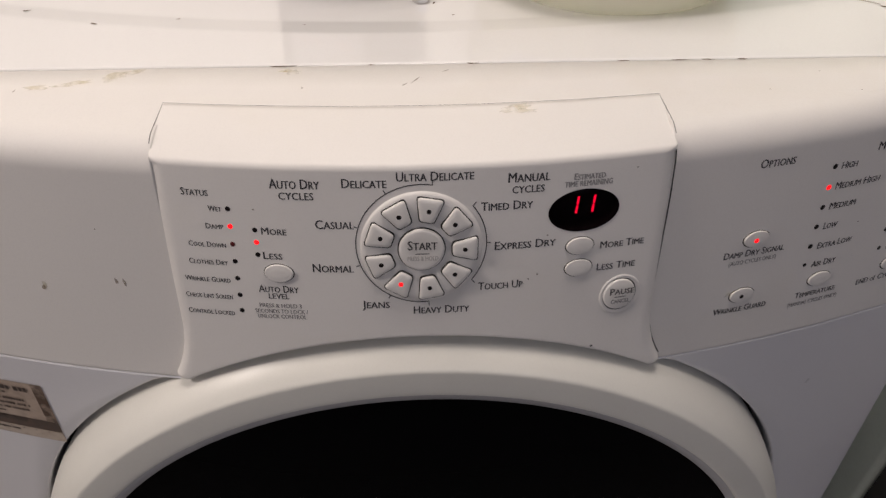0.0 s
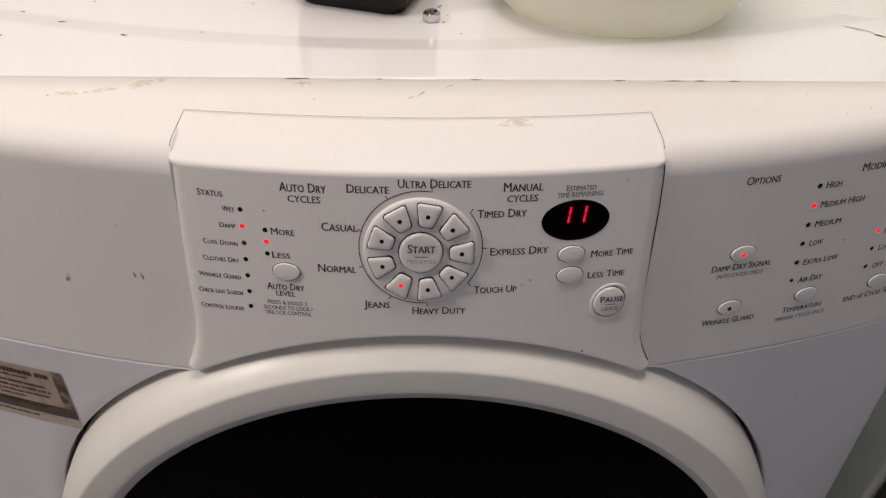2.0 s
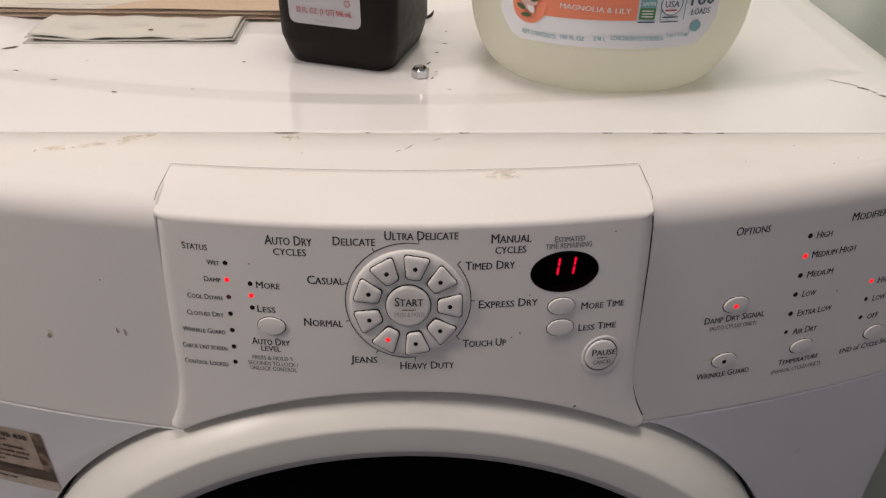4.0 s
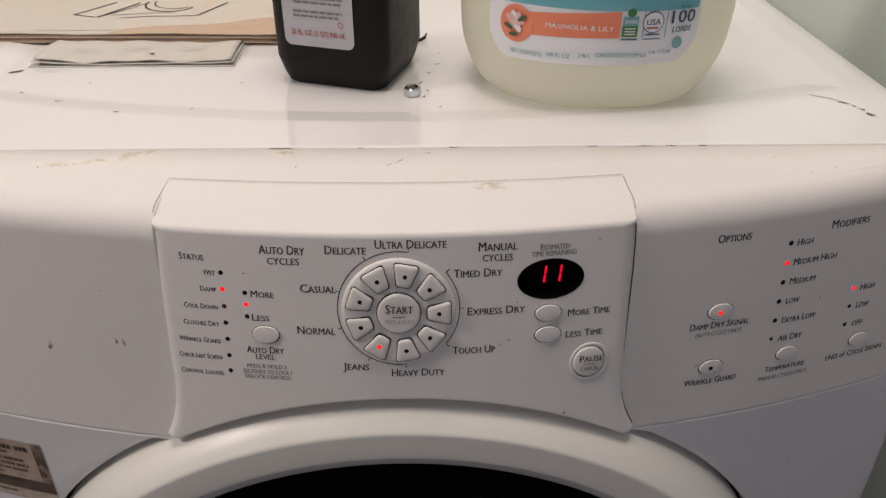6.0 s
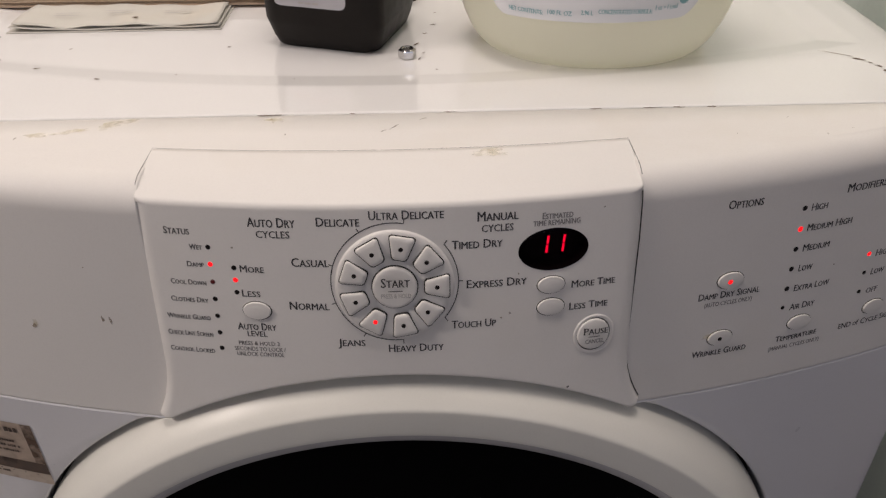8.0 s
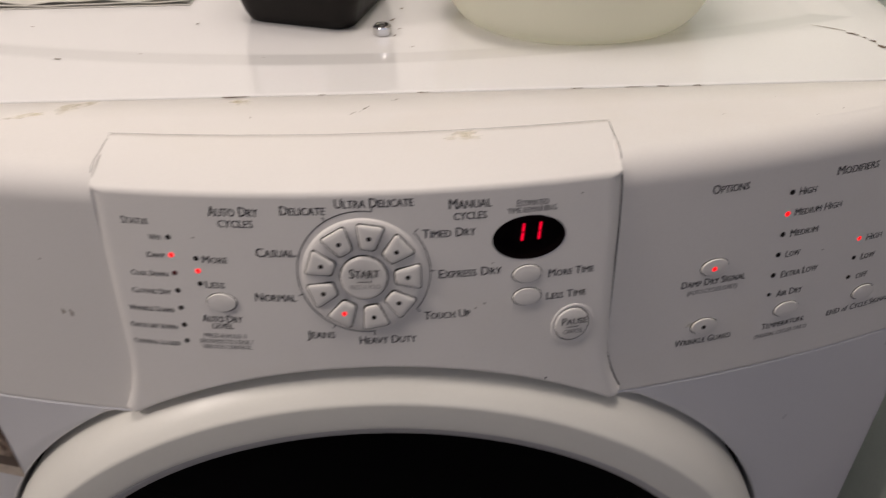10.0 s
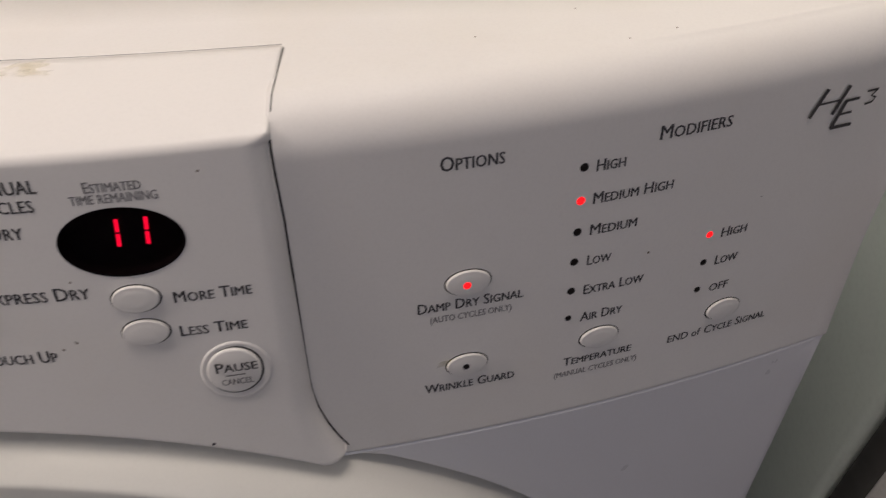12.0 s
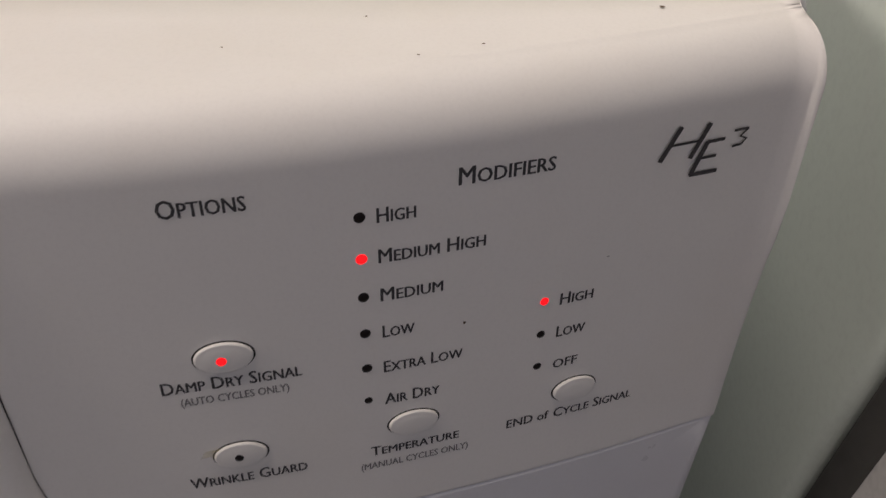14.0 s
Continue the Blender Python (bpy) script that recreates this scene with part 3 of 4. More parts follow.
WORDS = [("Status", -0.1096, -0.0967, 0.942, 0.0038),
         ("More", -0.0735, -0.0615, 0.9232, 0.0039),
         ("Less", -0.0741, -0.0648, 0.9098, 0.0039),
         ("Auto Dry", -0.067, -0.0437, 0.9474, 0.005),
         ("CYCLES", -0.0632, -0.0468, 0.9419, 0.0037),
         ("Delicate", -0.0332, -0.0124, 0.9482, 0.0047),
         ("Ultra Delicate", -0.0077, 0.0286, 0.9513, 0.0047),
         ("Casual", -0.0472, -0.0287, 0.927, 0.0047),
         ("Normal", -0.0503, -0.0303, 0.9032, 0.0047),
         ("Jeans", -0.027, -0.0131, 0.8824, 0.0045),
         ("Heavy Duty", -0.0009, 0.0275, 0.8786, 0.0045),
         ("Touch Up", 0.032, 0.0548, 0.891, 0.0045),
         ("Express Dry", 0.0398, 0.0703, 0.9133, 0.0046),
         ("Timed Dry", 0.0324, 0.0575, 0.9348, 0.0046),
         ("Manual", 0.0451, 0.0651, 0.9486, 0.005),
         ("CYCLES", 0.0472, 0.0628, 0.943, 0.0037),
         ("More Time", 0.094, 0.1171, 0.9088, 0.0041),
         ("Less Time", 0.0935, 0.1139, 0.8962, 0.0041),
         ("Auto Dry", -0.0787, -0.0587, 0.8908, 0.0041),
         ("LEVEL", -0.0741, -0.0638, 0.8871, 0.0031)]
for word, a, b, z, cap in WORDS:
    lettering(word, a, b, z, cap, panel_y, M_INK, control_panel)
for word, a, b, z, cap in [("Estimated", 0.0772, 0.0926, 0.9474, 0.0034),
                           ("TIME REMAINING", 0.0727, 0.0964, 0.944, 0.0028),
                           ("PRESS & HOLD 3", -0.0794, -0.058, 0.8818, 0.0024),
                           ("SECONDS TO LOCK /", -0.082, -0.0551, 0.8784, 0.0024),
                           ("UNLOCK CONTROL", -0.0811, -0.056, 0.8753, 0.0024)]:
    lettering(word, a, b, z, cap, panel_y, M_INK_GREY, control_panel)
oval_button(panel_y, -0.0674, 0.9022, 0.0072, 0.0049, control_panel)
oval_button(panel_y, 0.0831, 0.9119, 0.0071, 0.0047, control_panel)
oval_button(panel_y, 0.0834, 0.8994, 0.0071, 0.0047, control_panel)

# pause button in its dish
PAUSE = (0.1073, 0.8805)
round_part("button_dish", panel_y, PAUSE[0] + 0.0006, PAUSE[1] - 0.0004, 0.0114, 0.0118, [(1.0, 0.0001), (0.97, 0.0006), (0.90, 0.0006), (0.80, 0.00005), (0.7, 0.00005)], M_PANEL, control_panel)
oval_button(panel_y, *PAUSE, 0.0088, 0.0090, control_panel, high=0.0016, label="round cream pause button")
lettering("Pause", 0.1018, 0.1149, 0.8810, 0.0040, panel_y, M_INK, control_panel, lift=0.0019)
lettering("CANCEL", 0.1028, 0.1129, 0.8757, 0.0024, panel_y, M_INK_GREY, control_panel, lift=0.0019)


def bar_on(name, fn, pts, width, mat, parent, lift=0.0001, close=False):
    """A printed line along points (x, z) of a face."""
    bm = bmesh.new()
    rows = []
    n = len(pts)
    for i, (x, z) in enumerate(pts):
        a, b = pts[max(0, i - 1)], pts[min(n - 1, i + 1)]
        d = Vector((b[0] - a[0], b[1] - a[1])).normalized()
        s = Vector((-d.y, d.x)) * width / 2
        rows.append([on(fn, x - s.x, z - s.y, lift), on(fn, x + s.x, z + s.y, lift)])
    add_grid(bm, rows)
    return part(name, recalc(bm), mat, parent, smooth=False)


bar_on("printed_line", panel_y, [(PAUSE[0] - 0.0028, PAUSE[1] - 0.0010), (PAUSE[0] + 0.0034, PAUSE[1] - 0.0010)], 0.0004, M_INK, control_panel, lift=0.0019)


def dial():
    """The raised selector ring with nine wedge buttons round a start button."""
    cx, cz = DIAL
    ring = round_part("dial_ring", panel_y, cx, cz, 0.0300, 0.0300,
                      [(1.0, 0.0), (0.985, 0.0008), (0.95, 0.0014), (0.85, 0.0019), (0.70, 0.0018), (0.55, 0.0012), (0.47, 0.0008), (0.43, 0.0008)],
                      M_PANEL, control_panel, "raised satin dial ring", n=72)

    def wedge(radii, grow, h):
        """Rounded wedge outline, as points (angle offset, radius)."""
        r0, r1 = radii
        out = []
        w0, w1 = 0.0034 + grow, 0.0066 + grow
        corners = [(-w0, r0 - grow), (w0, r0 - grow), (w1, r1 + grow), (-w1, r1 + grow)]
        for i in range(4):
            p, q, s = Vector(corners[i - 1]), Vector(corners[i]), Vector(corners[(i + 1) % 4])
            c = 0.0019
            a = q + (p - q).normalized() * c
            b = q + (s - q).normalized() * c
            for t in (0, 0.25, 0.5, 0.75, 1.0):
                out.append(a.lerp(q, t).lerp(q.lerp(b, t), t))
        # bow the outer edge
        return [Vector((p.x, p.y - max(0, (p.y - r0)) / (r1 - r0) * p.x * p.x * 14)) for p in out]

    for i in range(9):
        ang = radians(40 * i)
        ax, ay = Vector((-math.sin(ang), math.cos(ang))), Vector((math.cos(ang), math.sin(ang)))

        def put(p, k, h):
            q = Vector((0, 0.0213)).lerp(p, k)
            w = ax * q.x + ay * q.y
            return on(panel_y, cx + w.x, cz + w.y, h)
        bm = bmesh.new()
        o = wedge((0.0150, 0.0276), 0.00045, 0)
        vs = add_grid(bm, [[put(p, 1.0, 0.0012) for p in o], [put(p, 1.0, 0.00215) for p in o], [put(p, 0.9, 0.00215) for p in o]], closed=True)
        bm.faces.new(vs[-1])
        part("button_recess", recalc(bm), M_GROOVE, ring)
        bm = bmesh.new()
        o = wedge((0.0150, 0.0276), 0.0, 0)
        prof = [(1.0, 0.0016), (0.99, 0.0025), (0.95, 0.0029), (0.86, 0.0032), (0.6, 0.0034), (0.25, 0.0034)]
        vs = add_grid(bm, [[put(p, k, h) for p in o] for k, h in prof], closed=True)
        bm.faces.new(vs[-1])
        part("cycle_button", recalc(bm), M_BUTTON, ring, "wedge-shaped cream cycle button")
        lens(panel_y, cx + 0.0211 * math.cos(ang), cz + 0.0211 * math.sin(ang), ring, M_LED if i == 6 else M_DOT, r=0.0012, lift=0.0034)
    round_part("button_recess", panel_y, cx, cz, 0.0118, 0.0118, [(1, 0.0009), (0.99, 0.0014), (0.9, 0.0014)], M_GROOVE, ring, n=48)
    round_part("start_button", panel_y, cx, cz, 0.0113, 0.0113, [(1.0, 0.0010), (0.99, 0.0020), (0.95, 0.0025), (0.85, 0.0027), (0.5, 0.0024), (0.2, 0.0023)], M_BUTTON, ring, "round cream start button", n=48)
    lettering("Start", -0.0031, 0.0111, 0.9169, 0.0050, panel_y, M_INK, ring, lift=0.0031)
    lettering("PRESS & HOLD", -0.0033, 0.0116, 0.9110, 0.0024, panel_y, M_INK_FAINT, ring, lift=0.0031)
    bar_on("printed_line", panel_y, [(cx - 0.0032, 0.9147), (cx + 0.0038, 0.9147)], 0.00045, M_INK, ring, lift=0.0031)

    cz = 0.9177

    def arc(a0, a1, r=0.0320):
        return [(cx + r * math.cos(radians(a)), cz + r * math.sin(radians(a))) for a in lerp(a0, a1, 40)]
    left = arc(80, 276)
    left = [(left[0][0], left[0][1] + 0.0020)] + left + [(left[-1][0], left[-1][1] - 0.0024)]
    bar_on("printed_line", panel_y, left, 0.0005, M_INK, control_panel)
    right = arc(39, -39)
    right = [(right[0][0] + 0.0016, right[0][1] + 0.0020)] + right + [(right[-1][0] + 0.0016, right[-1][1] - 0.0020)]
    bar_on("printed_line", panel_y, right, 0.0005, M_INK, control_panel)
    for a in (121, 162, 199, 240, 0):
        c, s = math.cos(radians(a)), math.sin(radians(a))
        bar_on("printed_line", panel_y, [(cx + 0.0320 * c, cz + 0.0320 * s), (cx + 0.0342 * c, cz + 0.0342 * s)], 0.0005, M_INK, control_panel)


dial()


def display():
    """A sunk black cup behind a dark clear pane, with two lit digits on its floor."""
    cx, cz, rx, rz = DISPLAY
    cup = round_part("display", panel_y, cx, cz, rx, rz, [(1.03, 0.0002), (1.0, 0.0003), (0.985, -0.0002), (0.98, -0.0050), (0.5, -0.0050), (0.1, -0.0050)], M_DISPLAY, control_panel, "sunk oval black display window", n=64)
    round_part("pane", panel_y, cx, cz, rx * 0.982, rz * 0.982, [(1.0, -0.0003), (0.9, -0.0001), (0.5, 0.0), (0.1, 0.0)], M_PANE, cup, "dark clear pane", n=64)
    for x in (0.0815, 0.0899):
        for z0, z1 in ((0.9276, 0.9318), (0.9324, 0.9366)):
            lean = 0.10
            bar_on("digit_segment", panel_y, [(x + lean * (z - 0.9321), z) for z in (z0, z0 + 0.0004, z1 - 0.0004, z1)], 0.00115, M_DIGIT, cup, lift=-0.0043)


display()

# modifiers on the wing
for word, a, b, z, cap in [("Options", 0.1762, 0.1959, 0.9399, 0.0050), ("Modifiers", 0.2462, 0.2711, 0.9387, 0.0050), ("High", 0.2259, 0.2355, 0.9316, 0.0043),
                           ("Medium High", 0.2260, 0.2538, 0.9196, 0.0043), ("Medium", 0.2262, 0.2427, 0.9074, 0.0043), ("Low", 0.2264, 0.2350, 0.8950, 0.0042),
                           ("Extra Low", 0.2264, 0.2488, 0.8823, 0.0042), ("Air Dry", 0.2264, 0.2423, 0.8699, 0.0042), ("High", 0.2771, 0.2871, 0.8941, 0.0042),
                           ("Low", 0.2772, 0.2861, 0.8820, 0.0042), ("OFF", 0.2774, 0.2851, 0.8695, 0.0035), ("Temperature", 0.2217, 0.2487, 0.8492, 0.0039),
                           ("Damp Dry Signal", 0.1678, 0.2041, 0.8867, 0.0043), ("Wrinkle Guard", 0.1693, 0.2026, 0.8490, 0.0042)]:
    lettering(word, a, b, z, cap, wing_y, M_INK, console)
lettering("END of", 0.2642, 0.2780, 0.8480, 0.0036, wing_y, M_INK, console, caps=False)
lettering("Cycle Signal", 0.2798, 0.3067, 0.8478, 0.0040, wing_y, M_INK, console)
for word, a, b, z in [("(MANUAL CYCLES ONLY)", 0.2185, 0.2518, 0.8436), ("(AUTO CYCLES ONLY)", 0.1719, 0.2003, 0.8819)]:
    lettering(word, a, b, z, 0.0027, wing_y, M_INK_GREY, console)
for i, z in enumerate((0.9338, 0.9216, 0.9096, 0.8974, 0.8849, 0.8726)):
    lens(wing_y, 0.2217, z, console, M_LED if i == 1 else M_DOT, r=0.0015 if i < 5 else 0.0012)
for i, z in enumerate((0.8965, 0.8844, 0.8719)):
    lens(wing_y, 0.2723, z, console, M_LED if i == 0 else M_DOT)
for x, z, rx, rz in ((0.1849, 0.8973, 0.0076, 0.0049), (0.1847, 0.8605, 0.0074, 0.0048), (0.2346, 0.8607, 0.0074, 0.0046), (0.2855, 0.8590, 0.0070, 0.0046)):
    oval_button(wing_y, x, z, rx, rz, console)
lens(wing_y, 0.1843, 0.8968, console, M_LED, r=0.0014, lift=0.0014)
lens(wing_y, 0.1842, 0.8602, console, M_DOT, r=0.0013, lift=0.0014)

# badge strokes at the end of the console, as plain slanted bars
for pts, w in (([(0.2984, 0.9356), (0.3030, 0.9450)], 0.0012), ([(0.3074, 0.9350), (0.3116, 0.9446)], 0.0012), ([(0.3002, 0.9399), (0.3097, 0.9399)], 0.0006),
               ([(0.3086, 0.9297), (0.3120, 0.9392)], 0.0012), ([(0.3118, 0.9390), (0.3172, 0.9390)], 0.0008), ([(0.3100, 0.9344), (0.3155, 0.9344)], 0.0007),
               ([(0.3084, 0.9298), (0.3168, 0.9296)], 0.0010), ([(0.3196, 0.9408), (0.3241, 0.9408)], 0.0006), ([(0.3238, 0.9407), (0.3218, 0.9388), (0.3240, 0.9378), (0.3228, 0.9363), (0.3200, 0.9361)], 0.0006)):
    bar_on("badge_stroke", wing_y, [(x + 0.0020, z - 0.0003) for x, z in pts], 1.25 * w, M_INK, console, lift=0.0005)

# ---------------------------------------------------------------- sticker, stains and chips on the dryer
M_STICKER = material("sticker_print", (0.46, 0.36, 0.29), 0.35, grain=0.5, grain_scale=140, stain=0.8, stain_scale=38, stain_colour=(0.62, 0.54, 0.46))
M_STICKER_DARK = material("sticker_dark_band", (0.07, 0.045, 0.035), 0.4, stain=0.5, stain_scale=90, stain_colour=(0.16, 0.09, 0.06))
M_STICKER_LIGHT = material("sticker_plank", (0.52, 0.44, 0.37), 0.4, stain=0.6, stain_scale=120, stain_colour=(0.30, 0.21, 0.15))

M_STICKER_INK = material("sticker_ink", (0.055, 0.035, 0.028), 0.45)
M_STICKER_EDGE = blotch("sticker_worn_edge", (0.10, 0.055, 0.035), 0.4, 120, 0.30, 0.62, 0.9)


def sticker():
    """A small printed service card on the lower front; its writing is unreadable bars."""
    x0, x1, z0, z1 = -0.3120, -0.2225, 0.7482, 0.8015

    def sheet(a, b, c, d, lift, mat, parent, label="", name="band", across=16, up=4):
        rows = [[on(lower_y, x, z, lift) for x in lerp(a, b, across)] for z in lerp(c, d, up)]
        return part(name, recalc(grid(rows)), mat, parent, label)
    base = sheet(x0, x1, z0, z1, 0.0004, M_STICKER, dryer, "brown rustic printed service sticker", "sticker")
    sheet(x0, x1, z0 + 0.0095, z0 + 0.0190, 0.0006, M_STICKER_DARK, base)
    sheet(x0, x1, z0, z0 + 0.0090, 0.0006, M_STICKER_LIGHT, base)
    rnd = random.Random(4)
    lines = [(0.0040, 0.0044, 0.070, 0.0), (0.0098, 0.0022, 0.044, 0.012), (0.0155, 0.0024, 0.062, 0.004), (0.0200, 0.0024, 0.064, 0.004),
             (0.0245, 0.0022, 0.060, 0.006), (0.0290, 0.0016, 0.030, 0.018), (0.0345, 0.0040, 0.052, 0.008), (0.0462, 0.0020, 0.040, 0.012)]
    for down, high, wide, off in lines:
        x = x0 + 0.009 + off
        end = x + wide
        while x < end:
            for _ in range(rnd.randint(3, 8)):
                w = high * (0.35 + 0.35 * rnd.random())
                if x + w < end:
                    sheet(x, x + w, z1 - down - high * 0.9, z1 - down - high * 0.1 * rnd.random(), 0.0009, M_STICKER_INK, base, "", "printed_bar", 2, 2)
                x += w + 0.16 * high
            x += 0.5 * high
    # darker worn ends of the printed boards
    for a, b in ((x0, x0 + 0.006), (x1 - 0.007, x1)):
        sheet(a, b, z0 + 0.0192, z1, 0.0005, M_STICKER_EDGE, base)
    for k in range(9):
        x = x0 + 0.012 + 0.0085 * k
        sheet(x, x + 0.0008, z0 + 0.0078, z0 + 0.0086, 0.0009, M_STICKER_INK, base, "", "printed_bar", 2, 2)


sticker()


def on_top(z):
    return lambda u, v: (u, v, z)


def wing_top(u, v):
    return (u, v, TOP_Z + 0.00015 - 0.0004 * (SEAM_Y - v) / 0.03)


def chips():
    """Rust chips and specks on the lid, and stains on the console's top."""
    for i, (x, y, a, b, t) in enumerate([(-0.283, 0.258, 0.0048, 0.0018, 0.5), (-0.261, 0.217, 0.0016, 0.0008, 0.2), (-0.2285, 0.199, 0.0022, 0.0009, 0.4), (-0.257, 0.1745, 0.0014, 0.0007, 0.1),
                                         (-0.112, 0.2335, 0.0012, 0.0007, 0.3), (-0.182, 0.1765, 0.0022, 0.0006, -0.3), (-0.136, 0.186, 0.0013, 0.0005, 0.7), (-0.060, 0.175, 0.0010, 0.0005, 0.2),
                                         (0.018, 0.206, 0.0018, 0.0006, 1.2), (0.021, 0.217, 0.0012, 0.0005, 0.3), (0.016, 0.232, 0.0026, 0.0007, 1.0), (0.022, 0.252, 0.0018, 0.0006, 0.4),
                                         (0.028, 0.27, 0.0024, 0.0006, 0.2), (0.030, 0.295, 0.0012, 0.0006, 0.0), (0.029, 0.188, 0.0009, 0.0005, 0.0), (-0.22, 0.235, 0.0010, 0.0005, 0.3)]):
        bm = patch(bmesh.new(), lambda u, v: (u, v, lid_height(u, v) + 0.0003), x, y, a, b, t, 0.35, 12, i)
        part("paint_chip", bm, M_CHIP, lid)
    for i, (x, y, a, b, t) in enumerate([(0.300, 0.1850, 0.0038, 0.0010, -0.6), (0.3075, 0.1730, 0.0026, 0.0010, -0.7), (0.3085, 0.1650, 0.0020, 0.0022, 0.3), (0.3045, 0.1785, 0.0012, 0.0006, -0.7)]):
        part("paint_chip", patch(bmesh.new(), on_top(TOP_Z + 0.0003), x, y, a, b, t, 0.4, 12, 30 + i), M_CHIP, lid)
    bm = patch(bmesh.new(), on_top(TOP_Z + 0.0002), 0.291, 0.194, 0.010, 0.0007, -0.55, 0.3, 16, 51)
    part("scratch", bm, M_SCUFF, lid)
    # rust along the joint
    for i, (x, a) in enumerate([(0.150, 0.005), (0.165, 0.004), (-0.066, 0.007), (0.118, 0.004), (0.035, 0.003), (0.185, 0.003), (-0.02, 0.002)]):
        part("rust_streak", patch(bmesh.new(), on_top(TOP_Z + 0.0003), x, SEAM_Y + 0.0002, a, 0.00055, 0, 0.45, 14, 70 + i), M_CHIP, lid)
    for i, (x, y, a, b, t) in enumerate([(-0.190, 0.1030, 0.006, 0.0024, 0.15), (-0.172, 0.1065, 0.011, 0.0018, 0.30), (-0.153, 0.1130, 0.006, 0.0036, 0.7), (-0.147, 0.1165, 0.007, 0.0024, 0.4), (-0.062, 0.1150, 0.005, 0.0028, 0.0)]):
        part("stain", patch(bmesh.new(), wing_top, x, y, a, b, t, 0.45, 18, 90 + i), M_STAIN, console)
    for i, (x, y, a, b, t) in enumerate([(0.050, 0.0728, 0.009, 0.0030, 0.3), (0.056, 0.0705, 0.006, 0.0020, 0.1)]):
        part("stain", patch(bmesh.new(), on_top(0.9654), x, y, a, b, t, 0.45, 18, 95 + i), M_STAIN, control_panel)
    for i, (x, y, a, b, t) in enumerate([(0.004, 0.1045, 0.0040, 0.00035, 0.9), (-0.002, 0.1000, 0.0022, 0.0003, 0.8), (-0.200, 0.1000, 0.0012, 0.0003, 1.4), (0.020, 0.1135, 0.0030, 0.0003, 0.5),
                                         (-0.055, 0.0980, 0.0004, 0.0004, 0), (0.236, 0.0860, 0.0004, 0.0003, 0), (0.188, 0.0885, 0.0004, 0.0003, 0), (0.222, 0.1060, 0.0004, 0.0003, 0),
                                         (0.252, 0.0920, 0.0005, 0.0003, 0.2), (0.302, 0.1140, 0.0007, 0.0005, 0)]):
        part("speck", patch(bmesh.new(), wing_top, x, y, a, b, t, 0.4, 10, 120 + i), M_SCUFF if i < 4 else M_CHIP, console)

    def face(fn, lift=0.0003):
        return lambda u, v: on(fn, u, v, lift)
    for i, (x, z, a, b, mat) in enumerate([(-0.1952, 0.8805, 0.0012, 0.0026, M_STAIN), (-0.1958, 0.8785, 0.0011, 0.0013, M_SCUFF), (-0.1542, 0.8872, 0.0007, 0.0018, M_SCUFF), (-0.1500, 0.8870, 0.0007, 0.0020, M_SCUFF),
                                           (-0.158, 0.9180, 0.0004, 0.0004, M_SCUFF), (0.2490, 0.8950, 0.0004, 0.0004, M_CHIP), (0.1765, 0.8625, 0.0030, 0.0016, M_STAIN),
                                           (0.2900, 0.9080, 0.0005, 0.0003, M_SCUFF)]):
        part("speck", patch(bmesh.new(), face(wing_y), x, z, a, b, 0.1, 0.4, 10, 150 + i), mat, console)
    for i, (x, z, a, mat) in enumerate([(0.0952, 0.8492, 0.0007, M_INK), (-0.0760, 0.9364, 0.0005, M_SCUFF), (0.0621, 0.8979, 0.0006, M_SCUFF), (0.0660, 0.9195, 0.0004, M_SCUFF), (0.1084, 0.9511, 0.0005, M_SCUFF), (0.0576, 0.8955, 0.0005, M_SCUFF)]):
        part("speck", patch(bmesh.new(), face(panel_y), x, z, a, a * 0.9, 0.2, 0.3, 10, 170 + i), mat, control_panel)


chips()

# ---------------------------------------------------------------- things on the lid
M_BROWN = material("brown_bottle_plastic", (0.009, 0.007, 0.006), 0.42, specular=0.16, stain=0.3, stain_scale=30, stain_colour=(0.022, 0.018, 0.016))
M_BROWN_LABEL = material("bottle_label_paper", (0.50, 0.49, 0.52), 0.5, stain=0.15, stain_scale=40)
M_LABEL_RED = material("label_red_ink", (0.45, 0.10, 0.08), 0.5)


def milky(name, colour, through, rough):
    """Milky thin-walled plastic that lets light through."""
    m = material(name, colour, rough, stain=0.2, stain_scale=12, stain_colour=tuple(c * 0.93 for c in colour))
    nodes, links = m.node_tree.nodes, m.node_tree.links
    mix, glow = nodes.new("ShaderNodeMixShader"), nodes.new("ShaderNodeBsdfTranslucent")
    glow.inputs["Color"].default_value = (*colour, 1)
    mix.inputs[0].default_value = through
    links.new(nodes["Principled BSDF"].outputs[0], mix.inputs[1])
    links.new(glow.outputs[0], mix.inputs[2])
    links.new(mix.outputs[0], nodes["Material Output"].inputs["Surface"])
    return m


M_HDPE = milky("translucent_jug", (0.985, 0.975, 0.87), 0.58, 0.33)
M_LABEL = material("jug_label", (0.85, 0.86, 0.89), 0.35, stain=0.1, stain_scale=30)
M_ORANGE = material("label_orange", (0.88, 0.27, 0.15), 0.38, stain=0.12, stain_scale=60)
M_TEAL = material("label_teal", (0.16, 0.45, 0.52), 0.38, stain=0.5, stain_scale=25, stain_colour=(0.40, 0.66, 0.70))
M_NAVY = material("label_navy", (0.05, 0.10, 0.16), 0.4)
M_TEAL_INK = material("label_teal_ink", (0.20, 0.42, 0.46), 0.4)
M_GREEN = material("label_green", (0.06, 0.22, 0.07), 0.4)
M_LABEL_WHITE = material("label_white", (0.82, 0.80, 0.78), 0.4)
